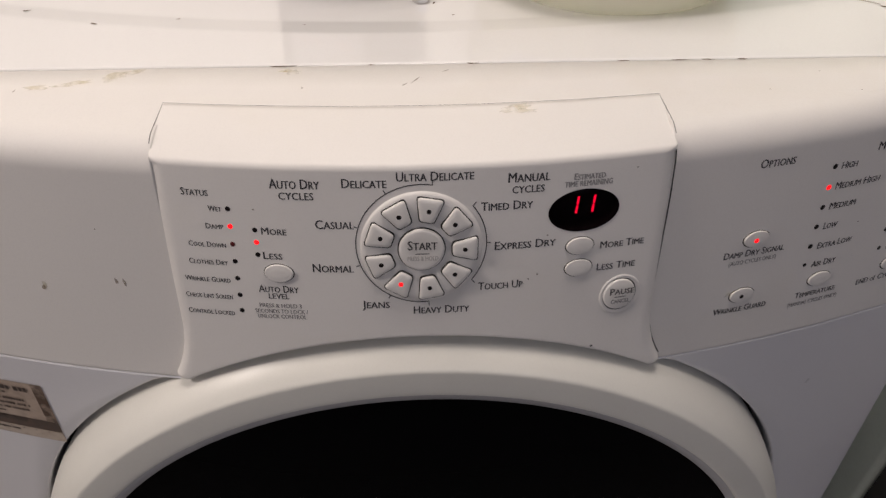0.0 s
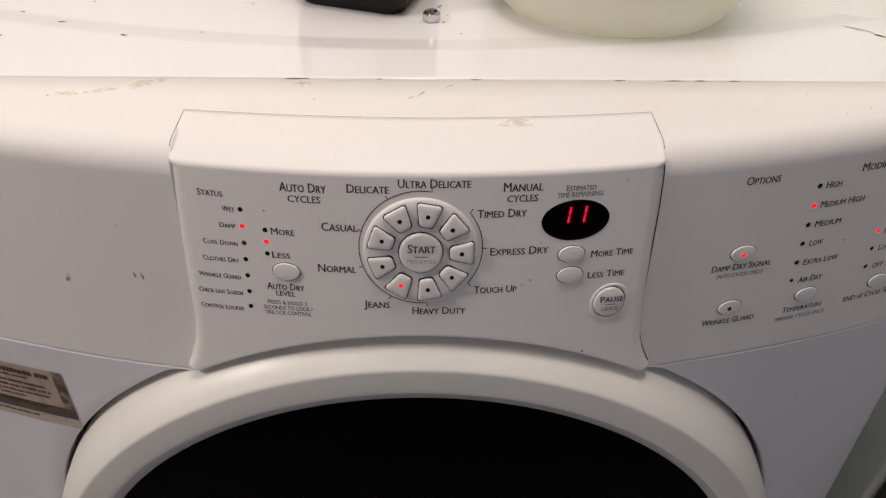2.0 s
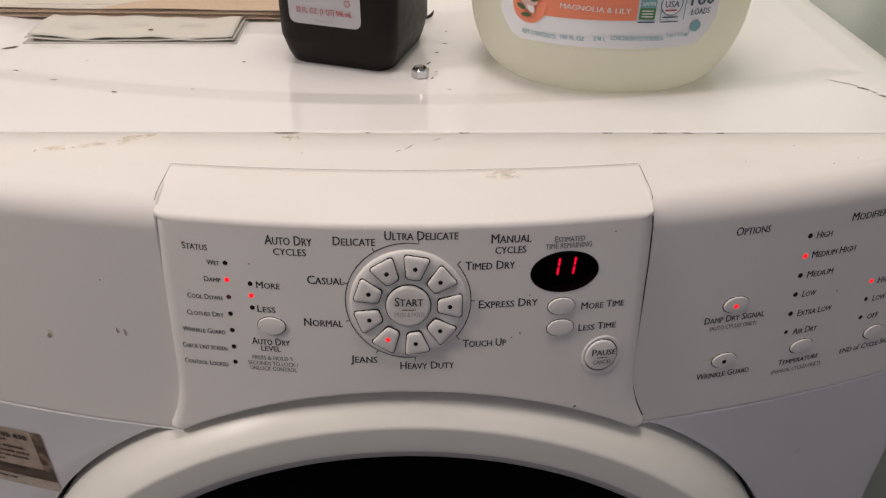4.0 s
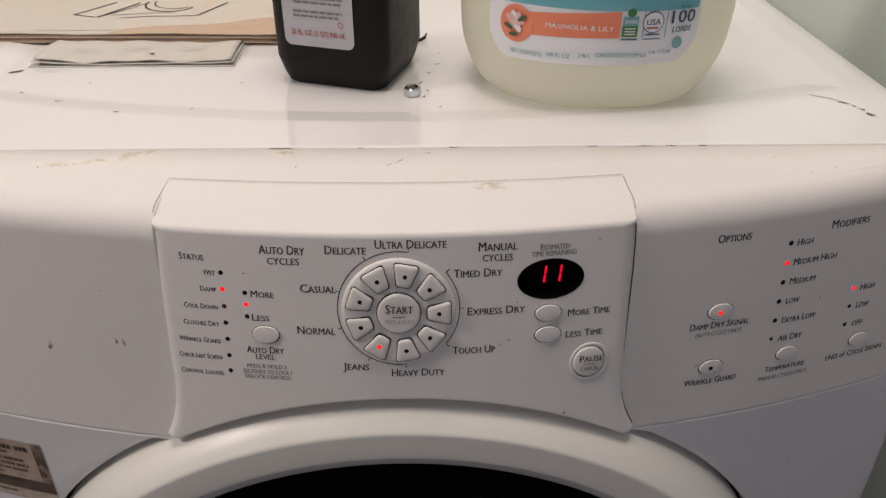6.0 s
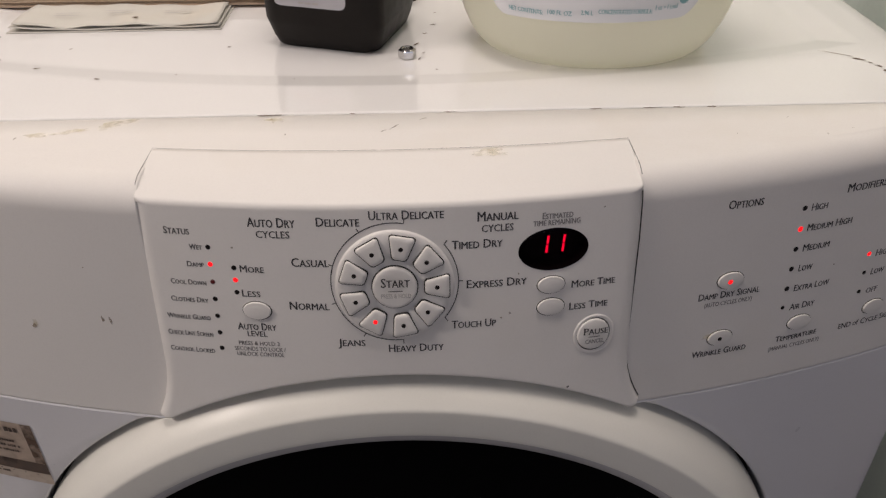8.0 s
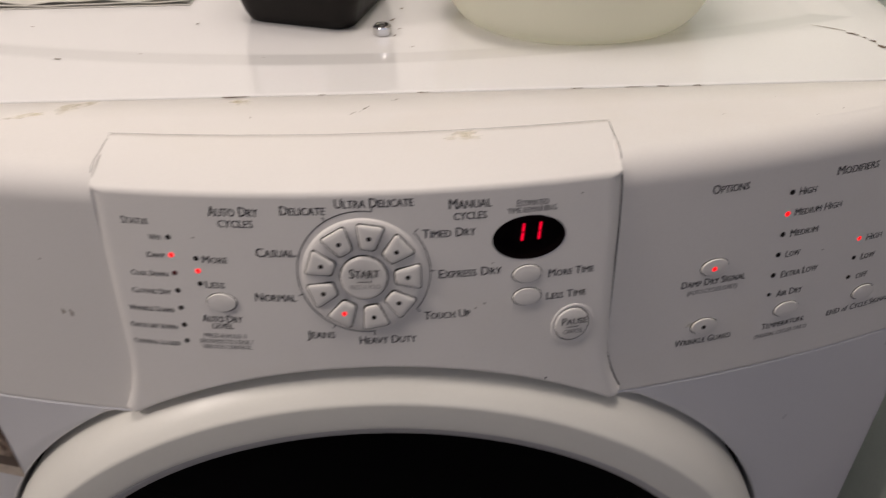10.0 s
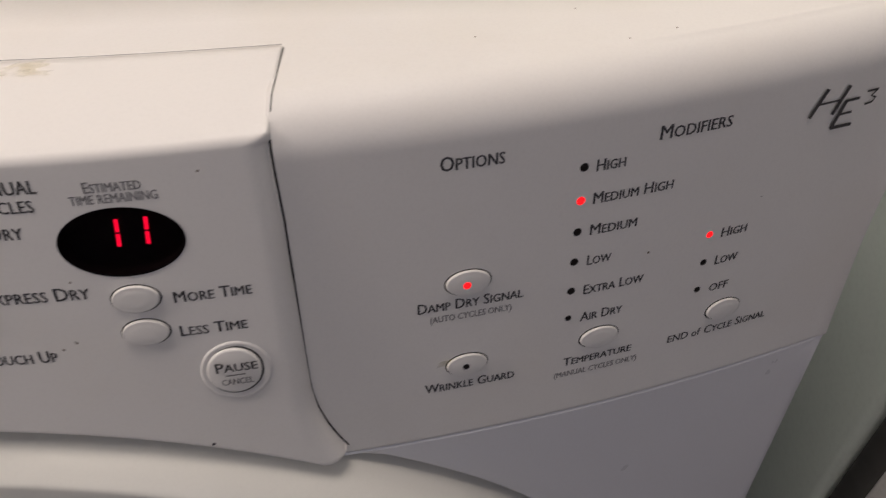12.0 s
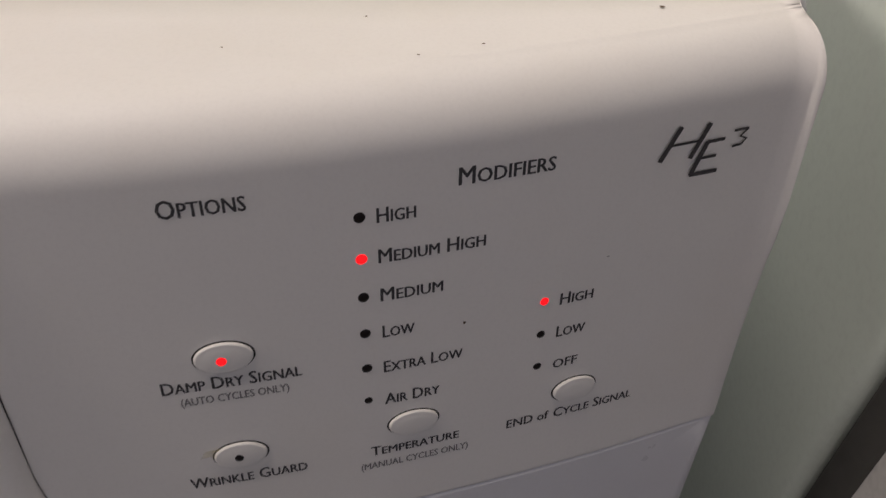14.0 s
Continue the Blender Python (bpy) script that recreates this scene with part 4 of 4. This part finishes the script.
M_PETAL = material("printed_petal", (0.74, 0.46, 0.42), 0.4, stain=0.7, stain_scale=300, stain_colour=(0.85, 0.78, 0.68))
M_LEAF = material("printed_leaf", (0.07, 0.12, 0.05), 0.4)
M_CAP = material("white_cap", (0.72, 0.72, 0.70), 0.4, grain=0.05)
M_CHROME = material("zinc_nut", (0.62, 0.61, 0.60), 0.16, metal=1.0, stain=0.3, stain_scale=300)
M_PAPER = material("aged_paper", (0.62, 0.57, 0.50), 0.8, stain=0.4, stain_scale=30, stain_colour=(0.60, 0.50, 0.38), grain=0.15, bump=0.2, bump_scale=160)
M_PAPER_TAN = material("paper_pages", (0.55, 0.42, 0.31), 0.85, stain=0.5, stain_scale=60, stain_colour=(0.40, 0.29, 0.20), grain=0.3, grain_scale=400)
M_PAPER_WHITE = material("folded_paper", (0.60, 0.58, 0.53), 0.8, stain=0.35, stain_scale=26, stain_colour=(0.62, 0.54, 0.42), bump=0.3, bump_scale=120)
M_TWIG = material("dark_debris", (0.03, 0.024, 0.02), 0.8)


def jug():
    """A translucent oval laundry jug with a wrapped label, its neck and a cap."""
    m = pose(0.131, 0.242, LID_Z, 0, 0, -6)
    ob = thing("detergent_jug", "translucent pale yellow laundry detergent jug with an orange and white label", "bottle", m)
    rx, ry = 0.0925, 0.072

    def girth(h):
        pts = [(0.0, 0.77), (0.0015, 0.80), (0.005, 0.84), (0.010, 0.88), (0.020, 0.935), (0.032, 0.975), (0.048, 1.0), (0.12, 1.0), (0.16, 0.93), (0.19, 0.74), (0.21, 0.45), (0.222, 0.26), (0.24, 0.25)]
        for (a, b), (c, d) in zip(pts, pts[1:]):
            if h <= c:
                t = (h - a) / (c - a)
                return b + (d - b) * t
        return pts[-1][1]

    def spot(theta, h, lift=0.0):
        k = girth(max(0.0, h))
        n = Vector((math.sin(theta) / rx, -math.cos(theta) / ry, 0)).normalized()
        return Vector((rx * k * math.sin(theta), -ry * k * math.cos(theta), h)) + n * lift
    hs = [0.0015, 0.0, 0.001, 0.003, 0.006, 0.010, 0.015, 0.022, 0.03, 0.04, 0.06, 0.09, 0.12, 0.14, 0.16, 0.175, 0.19, 0.20, 0.21, 0.222, 0.24]
    rows = [[spot(2 * math.pi * i / 72, h) for i in range(72)] for h in hs[1:]]
    bm = bmesh.new()
    vs = add_grid(bm, rows, closed=True)
    bm.faces.new(vs[0])
    bm.faces.new(vs[-1])
    body = part("body", recalc(bm), M_HDPE, ob)
    cap_rows = [[Vector((0.029 * k * math.cos(a), 0.029 * k * math.sin(a), h)) for a in [2 * math.pi * i / 40 for i in range(40)]] for k, h in ((1.0, 0.232), (1.0, 0.262), (0.96, 0.266), (0.2, 0.267))]
    bm = bmesh.new()
    vs = add_grid(bm, cap_rows, closed=True)
    bm.faces.new(vs[-1])
    part("cap", recalc(bm), M_CAP, ob, "white screw cap")

    def printed(theta, h, lift):
        return spot(1.042 * theta + radians(3.0), h + 0.0026, lift)

    def sheet(name, t0, t1, low, high, lift, mat, parent, label="", n=24):
        """A printed patch; low and high: its foot and head as functions of the share across."""
        rows = []
        for j in range(9):
            row = []
            for i in range(n + 1):
                u = i / n
                th = radians(t0 + (t1 - t0) * u)
                h = low(u) + (high(u) - low(u)) * j / 8
                row.append(printed(th, h - LID_Z, lift))
            rows.append(row)
        return part(name, recalc(grid(rows)), mat, parent, label)

    def flat(v):
        return lambda u: v

    def foot(u):
        e = min(u, 1 - u)
        return 0.9930 + 0.0035 * u + (0.016 * (1 - e / 0.12) ** 2.4 if e < 0.12 else 0.0)
    lab = sheet("label", -49.5, 35.5, foot, flat(1.1), 0.0004, M_LABEL, body, "white wrap label with orange band", n=60)
    sheet("print_teal", -47, 34, flat(1.0292), flat(1.085), 0.0006, M_TEAL, lab)
    sheet("print_band", -33, 3.2, lambda u: 1.0108 + 0.0022 * u, lambda u: 1.0247 + 0.0042 * u, 0.0008, M_ORANGE, lab)

    def disc(name, t, z, r, mat, lift, squash=1.0, turn=0.0, n=28):
        bm = bmesh.new()
        ring = []
        for i in range(n):
            a = 2 * math.pi * i / n
            u, v = r * math.cos(a), r * squash * math.sin(a)
            u, v = u * math.cos(turn) - v * math.sin(turn), u * math.sin(turn) + v * math.cos(turn)
            ring.append(bm.verts.new(printed(radians(t) + u / 0.092, z + v - LID_Z, lift)))
        bm.faces.new(ring)
        return part(name, recalc(bm), mat, lab, smooth=False)
    disc("print_disc", -36.0, 1.0165, 0.0118, M_ORANGE, 0.0010)
    rnd = random.Random(8)
    for i in range(11):
        a = i * 0.9
        disc("print_petal", -36.2 + 3.0 * math.cos(a) * (0.4 + 0.6 * rnd.random()), 1.0180 + 0.0050 * math.sin(a) * (0.4 + 0.6 * rnd.random()), 0.0030 + 0.0012 * rnd.random(), M_PETAL if i % 3 else M_LABEL_WHITE, 0.0012 + 0.00008 * i, 0.6, a, 12)
    for t, z, turn in ((-33.0, 1.0205, 0.6), (-39.0, 1.0145, -0.4), (-36.5, 1.0100, 0.1)):
        disc("print_leaf", t, z, 0.0034, M_LEAF, 0.0023, 0.4, turn, 12)

    def wrap(fn, x, z, lift):
        return printed(x / 0.097, z - LID_Z, lift)

    def say(text, t0, t1, z, cap, mat, caps=False):
        return lettering(text, radians(t0) * 0.097, radians(t1) * 0.097, z, cap, None, mat, lab, lift=0.0013, caps=caps, place=wrap)
    say("MAGNOLIA & LILY", -23.7, 1.0, 1.0172, 0.0030, M_LABEL_WHITE)
    say("100", 22.3, 32.3, 1.0212, 0.0078, M_NAVY)
    say("LOADS", 23.2, 31.2, 1.0156, 0.0036, M_NAVY)
    say("UP TO", 25.5, 29.5, 1.0300, 0.0018, M_NAVY)
    say("NET CONTENTS:", -38.4, -24.5, 0.9976, 0.0028, M_TEAL_INK)
    say("100 FL OZ", -22.6, -13.8, 0.9986, 0.0028, M_TEAL_INK)
    say("2.96 L", -10.6, -6.4, 0.9998, 0.0028, M_TEAL_INK)
    say("CONCENTRATED FORMULA:", -4.6, 14.4, 1.0008, 0.0028, M_TEAL_INK)
    say("1 oz = 1 Load", 15.4, 23.8, 1.0028, 0.0028, M_TEAL_INK)
    disc("print_seal", 26.2, 1.0085, 0.0034, M_TEAL_INK, 0.0012)
    sheet("print_badge", 4.0, 9.6, flat(1.0138), flat(1.0205), 0.0010, M_GREEN, lab)
    sheet("print_badge", 4.0, 9.6, flat(1.0205), flat(1.0262), 0.0010, M_TEAL_INK, lab)
    disc("print_badge", 6.8, 1.0285, 0.0026, M_GREEN, 0.0011)
    say("SAFER", 4.6, 9.2, 1.0222, 0.0020, M_LABEL_WHITE)
    for z in (1.0185, 1.0168, 1.0152):
        sheet("printed_bar", 4.8, 8.8, flat(z), flat(z + 0.0007), 0.0012, M_LABEL_WHITE, lab)
    sheet("printed_bar", 3.8, 9.8, flat(1.0118), flat(1.0126), 0.0010, M_NAVY, lab)
    for t in (11.4, 20.2):
        sheet("printed_rule", t, t + 0.35, flat(1.0130), flat(1.0300), 0.0010, M_TEAL_INK, lab, n=2)
    disc("print_ring", 15.2, 1.0225, 0.0066, M_NAVY, 0.0009)
    disc("print_ring", 15.2, 1.0225, 0.0060, M_LABEL, 0.0011)
    say("USA", 12.6, 17.8, 1.0210, 0.0036, M_NAVY)
    sheet("printed_bar", 12.9, 17.2, flat(1.0186), flat(1.0196), 0.0013, M_LABEL_RED, lab)
    sheet("printed_bar", 12.4, 18.0, flat(1.0146), flat(1.0154), 0.0010, M_NAVY, lab)
    sheet("printed_bar", 11.8, 18.6, flat(1.0120), flat(1.0126), 0.0010, M_NAVY, lab)
    return ob


jug()


def brown_bottle():
    """A square dark-brown bottle with chamfered foot, paper label, shoulder and cap."""
    m = pose(-0.0405, 0.2600, LID_Z, 0, 0, -17)
    ob = thing("brown_bottle", "dark brown square plastic bottle with a pale grey label", "bottle", m)
    w, c = 0.0425, 0.013

    def ring(k, h, round_in=1.0):
        out = []
        cc = c * round_in
        for qx, qy, a0 in ((1, -1, -90), (1, 1, 0), (-1, 1, 90), (-1, -1, 180)):
            for a in lerp(a0, a0 + 90, 7):
                out.append(Vector(((qx * (w - cc) + cc * math.cos(radians(a))) * k, (qy * (w - cc) + cc * math.sin(radians(a))) * k, h)))
        return out
    rows = [ring(k, h, q) for k, h, q in ((0.60, 0.0025, 1), (0.84, 0.0, 1), (0.875, 0.001, 1), (0.93, 0.007, 1), (0.985, 0.0165, 1), (1.0, 0.019, 1), (1.0, 0.145, 1), (0.98, 0.152, 1.2), (0.85, 0.168, 1.8), (0.55, 0.184, 3.0), (0.36, 0.190, 3.25), (0.34, 0.20, 3.27))]
    bm = bmesh.new()
    vs = add_grid(bm, rows, closed=True)
    bm.faces.new(vs[0])
    bm.faces.new(vs[-1])
    body = part("body", recalc(bm), M_BROWN, ob)
    body.data.shade_smooth()
    bm = bmesh.new()
    cap = [[Vector((0.0165 * k * math.cos(a), 0.0165 * k * math.sin(a), h)) for a in [2 * math.pi * i / 36 for i in range(36)]] for k, h in ((1, 0.194), (1, 0.212), (0.95, 0.214), (0.2, 0.2145))]
    vs = add_grid(bm, cap, closed=True)
    bm.faces.new(vs[-1])
    part("cap", recalc(bm), M_CAP, ob, "white ribbed cap")
    bm = bmesh.new()
    x0, x1, z0, z1, r = -0.0300, 0.0210, 0.0300, 0.125, 0.005
    pts = []
    for qx, qz, a0 in ((x1 - r, z0 + r, -90), (x1 - r, z1 - r, 0), (x0 + r, z1 - r, 90), (x0 + r, z0 + r, 180)):
        pts += [(qx + r * math.cos(radians(a)), -w - 0.0005, qz + r * math.sin(radians(a))) for a in lerp(a0, a0 + 90, 6)]
    bm.faces.new([bm.verts.new(p) for p in pts])
    lab = part("label", recalc(bm), M_BROWN_LABEL, body, "pale grey paper label", smooth=False)

    def front(fn, x, z, lift):
        return Vector((x, -w - 0.0005 - lift, z))
    lettering("32 FL. OZ. (1 QT) 946 mL", -0.0245, 0.0150, 0.0375, 0.0038, None, M_LABEL_RED, lab, lift=0.0004, caps=False, place=front)
    rnd = random.Random(3)
    for z, x, e in ((0.0322, -0.012, 0.002), (0.0500, -0.022, 0.0105), (0.0530, -0.022, 0.0135), (0.0590, -0.021, 0.013), (0.0620, -0.022, 0.014), (0.0650, -0.021, 0.012), (0.0680, -0.022, 0.014)):
        while x < e:
            d = 0.0025 + 0.004 * rnd.random()
            bm = bmesh.new()
            bm.faces.new([bm.verts.new(front(None, px, pz, 0.0004)) for px, pz in ((x, z), (min(e, x + d), z), (min(e, x + d), z + 0.0013), (x, z + 0.0013))])
            part("printed_bar", bm, M_INK_GREY if z > 0.04 else M_INK_FAINT, lab, smooth=False)
            x += d + 0.0009
    bm = bmesh.new()
    rows = [[front(None, 0.0120 + r * math.cos(a), 0.0462 + r * math.sin(a), 0.0004) for a in [2 * math.pi * i / 20 for i in range(20)]] for r in (0.0021, 0.0016)]
    add_grid(bm, rows, closed=True)
    part("printed_ring", recalc(bm), M_LABEL_RED, lab, smooth=False)
    return ob


brown_bottle()


def hex_nut():
    ob = thing("hex_nut", "shiny zinc hex nut lying on the dryer lid", "nut", pose(0.0055, 0.2095, LID_Z, 0, 0, 12))
    bm = bmesh.new()
    rows = []
    for r, h, n6 in ((0.0030, 0.0005, 0), (0.0030, 0.0058, 0), (0.0036, 0.0064, 0), (0.0044, 0.0064, 0), (0.0054, 0.0056, 1), (0.0056, 0.0050, 1), (0.0056, 0.0012, 1), (0.0052, 0.0003, 1), (0.0036, 0.0, 0), (0.0030, 0.0005, 0)):
        row = []
        for i in range(36):
            a = 2 * math.pi * i / 36
            k = r
            if n6:
                b = (a % (math.pi / 3)) - math.pi / 6
                k = r * math.cos(math.pi / 6) / math.cos(b) * 1.08
            row.append((k * math.cos(a), k * math.sin(a), h))
        rows.append(row)
    add_grid(bm, rows, closed=True)
    part("nut_body", recalc(bm), M_CHROME, ob, smooth=False)
    return ob


hex_nut()


def debris():
    """A short dark twig of lint beside the bottle."""
    ob = thing("debris", "short dark twist of lint on the lid", "debris", pose(0.008, 0.322, LID_Z, 0, 0, 35))
    rows = []
    pts = [(-0.007, 0, 0.001), (-0.003, 0.001, 0.0016), (0.002, 0, 0.0022), (0.006, 0.001, 0.003), (0.008, 0.0015, 0.0055)]
    for i, p in enumerate(pts):
        r = (0.0011, 0.0015, 0.0013, 0.0015, 0.0006)[i]
        rows.append([Vector(p) + Vector((0, r * math.cos(a), r * math.sin(a))) for a in [2 * math.pi * j / 8 for j in range(8)]])
    part("strand", recalc(grid(rows, closed=True, cap=True)), M_TWIG, ob)
    return ob


debris()


def wavy_sheet(x0, x1, y0, y1, base, thick, lift_at, n=28, m=12):
    """A closed sheet whose underside and top follow lift_at(u, v)."""
    bm = bmesh.new()
    top, low = [], []
    for j in range(m + 1):
        v = j / m
        top.append([(x0 + (x1 - x0) * i / n, y0 + (y1 - y0) * v, base + thick + lift_at(i / n, v)) for i in range(n + 1)])
        low.append([(x0 + (x1 - x0) * i / n, y0 + (y1 - y0) * v, base + lift_at(i / n, v)) for i in range(n + 1)])
    a, b = add_grid(bm, top), add_grid(bm, low)
    for i in range(n):
        bm.faces.new((a[0][i], a[0][i + 1], b[0][i + 1], b[0][i]))
        bm.faces.new((a[m][i], a[m][i + 1], b[m][i + 1], b[m][i]))
    for j in range(m):
        bm.faces.new((a[j][0], a[j + 1][0], b[j + 1][0], b[j][0]))
        bm.faces.new((a[j][n], a[j + 1][n], b[j + 1][n], b[j][n]))
    return recalc(bm)


def folded_paper():
    ob = thing("folded_paper", "folded off-white printed sheets lying under a stack of paper", "paper", pose(-0.2080, 0.3000, LID_Z, 0, 0, 1.5))
    for i in range(3):
        part("sheet", wavy_sheet(-0.0765 + 0.002 * i, 0.0770 - 0.0015 * i, -0.0375 + 0.0015 * i, 0.030, 0.0002 + 0.0007 * i, 0.0004,
                                 lambda u, v, i=i: 0.0018 * i * max(0, 1 - u * 4) * (1 - v) + 0.0004 * i * math.sin(5 * u + i) ** 2 + 0.0012 * i * max(0, u * 5 - 4) * (1 - v) + 0.0005 * i * (1 + math.sin(17 * u + 2 * i) * math.sin(6 * v + 9 * u + i))), M_PAPER_WHITE, ob)
    for x, y, w in ((-0.05, -0.010, 0.018), (-0.015, -0.006, 0.022), (0.03, -0.008, 0.02)):
        for k in range(2):
            bm = bmesh.new()
            bm.faces.new([bm.verts.new((x + dx, y - 0.005 * k + dy, 0.0050)) for dx, dy in ((0, 0), (w, 0), (w, 0.0008), (0, 0.0008))])
            part("printed_bar", bm, M_INK_FAINT, ob, smooth=False)
    part("crumb", patch(bmesh.new(), on_top(0.0052), 0.012, -0.022, 0.0018, 0.0012, 0.2, 0.4, 10, 5), M_CHIP, ob)
    return ob


def paper_stack():
    """A tan booklet of many pages with a creased cover and a line drawing on it."""
    ob = thing("paper_stack", "thick tan paper booklet with a line drawing on its creased cover", "paper", pose(-0.2330, 0.3950, LID_Z + 0.0024, 0, 0, 0.3))
    for i in range(6):
        part("page", wavy_sheet(-0.150 + 0.0006 * (i % 3), 0.1290 - 0.0012 * ((i * 2) % 3), -0.0835 + 0.0007 * ((i * 5) % 4), 0.10, 0.0009 * i, 0.00075,
                                lambda u, v: 0.0), M_PAPER_TAN, ob)
    part("cover", wavy_sheet(-0.151, 0.1285, -0.0830, 0.10, 0.0056, 0.0004,
                             lambda u, v: 0.0006 + 0.0008 * math.sin(7 * u + 2 * v) ** 2 + 0.010 * max(0.0, u - 0.60) * v + 0.0015 * math.sin(19 * u) ** 2 * v, 40, 16), M_PAPER, ob, "creased cream cover")
    # turned-over front edge of the cover

    def flap():
        rows = []
        for u in lerp(0.0, 1.0, 24):
            x = -0.010 + 0.139 * u
            deep = 0.002 + 0.040 * u ** 0.7 + 0.003 * math.sin(9 * u)
            row = []
            for v in lerp(0.0, 1.0, 6):
                y = -0.0835 + deep * v
                a, b = (x + 0.151) / 0.2795, (y + 0.083) / 0.183
                h = 0.0068 + 0.0008 * math.sin(7 * a + 2 * b) ** 2 + 0.010 * max(0.0, a - 0.60) * max(0, b) + 0.0015 * math.sin(19 * a) ** 2 * max(0, b)
                row.append((x, y, h + 0.0012 * u * math.sin(math.pi * v)))
            rows.append(row)
        part("turned_edge", recalc(grid(rows)), M_PAPER_TAN, ob, "tan turned-over edge")
    # line drawing on the cover

    def stroke(pts, w):
        bm = bmesh.new()
        rows = []
        pts = [(1.05 * x - 0.018, 1.05 * y + 0.024) for x, y in pts]
        for i, (x, y) in enumerate(pts):
            a, b = pts[max(0, i - 1)], pts[min(len(pts) - 1, i + 1)]
            d = Vector((b[0] - a[0], b[1] - a[1])).normalized()
            q = Vector((-d.y, d.x)) * w / 2
            u, v = (x + 0.151) / 0.2795, (y + 0.083) / 0.183
            h = 0.0063 + 0.0006 + 0.0008 * math.sin(7 * u + 2 * v) ** 2 + 0.010 * max(0.0, u - 0.60) * v + 0.0015 * math.sin(19 * u) ** 2 * v
            rows.append([(x - q.x, y - q.y, h), (x + q.x, y + q.y, h)])
        add_grid(bm, rows)
        part("drawn_line", recalc(bm), M_INK, ob, smooth=False)

    def seg(a, b, w, n=8):
        stroke([(a[0] + (b[0] - a[0]) * i / n, a[1] + (b[1] - a[1]) * i / n) for i in range(n + 1)], w)
    seg((-0.012, -0.020), (-0.036, -0.052), 0.0022)
    seg((-0.036, -0.052), (-0.016, -0.060), 0.0016)
    seg((-0.014, -0.060), (0.008, -0.020), 0.0024)
    seg((-0.010, -0.056), (0.016, -0.020), 0.0014)
    seg((0.004, -0.062), (0.066, -0.056), 0.0012)
    seg((-0.004, -0.054), (0.044, -0.049), 0.0009)
    seg((0.066, -0.056), (0.082, -0.020), 0.0022)
    stroke([(0.036 + 0.022 * math.cos(a), -0.022 + 0.024 * math.sin(a)) for a in lerp(math.pi * 0.95, math.pi * 1.85, 16)], 0.0018)
    stroke([(0.038 + 0.017 * math.cos(a), -0.020 + 0.018 * math.sin(a)) for a in lerp(math.pi * 0.95, math.pi * 1.8, 16)], 0.0012)
    seg((-0.108, -0.094), (-0.085, -0.094), 0.0009)
    seg((-0.050, -0.094), (0.026, -0.092), 0.0005)
    flap()
    return ob


folded_paper()
paper_stack()
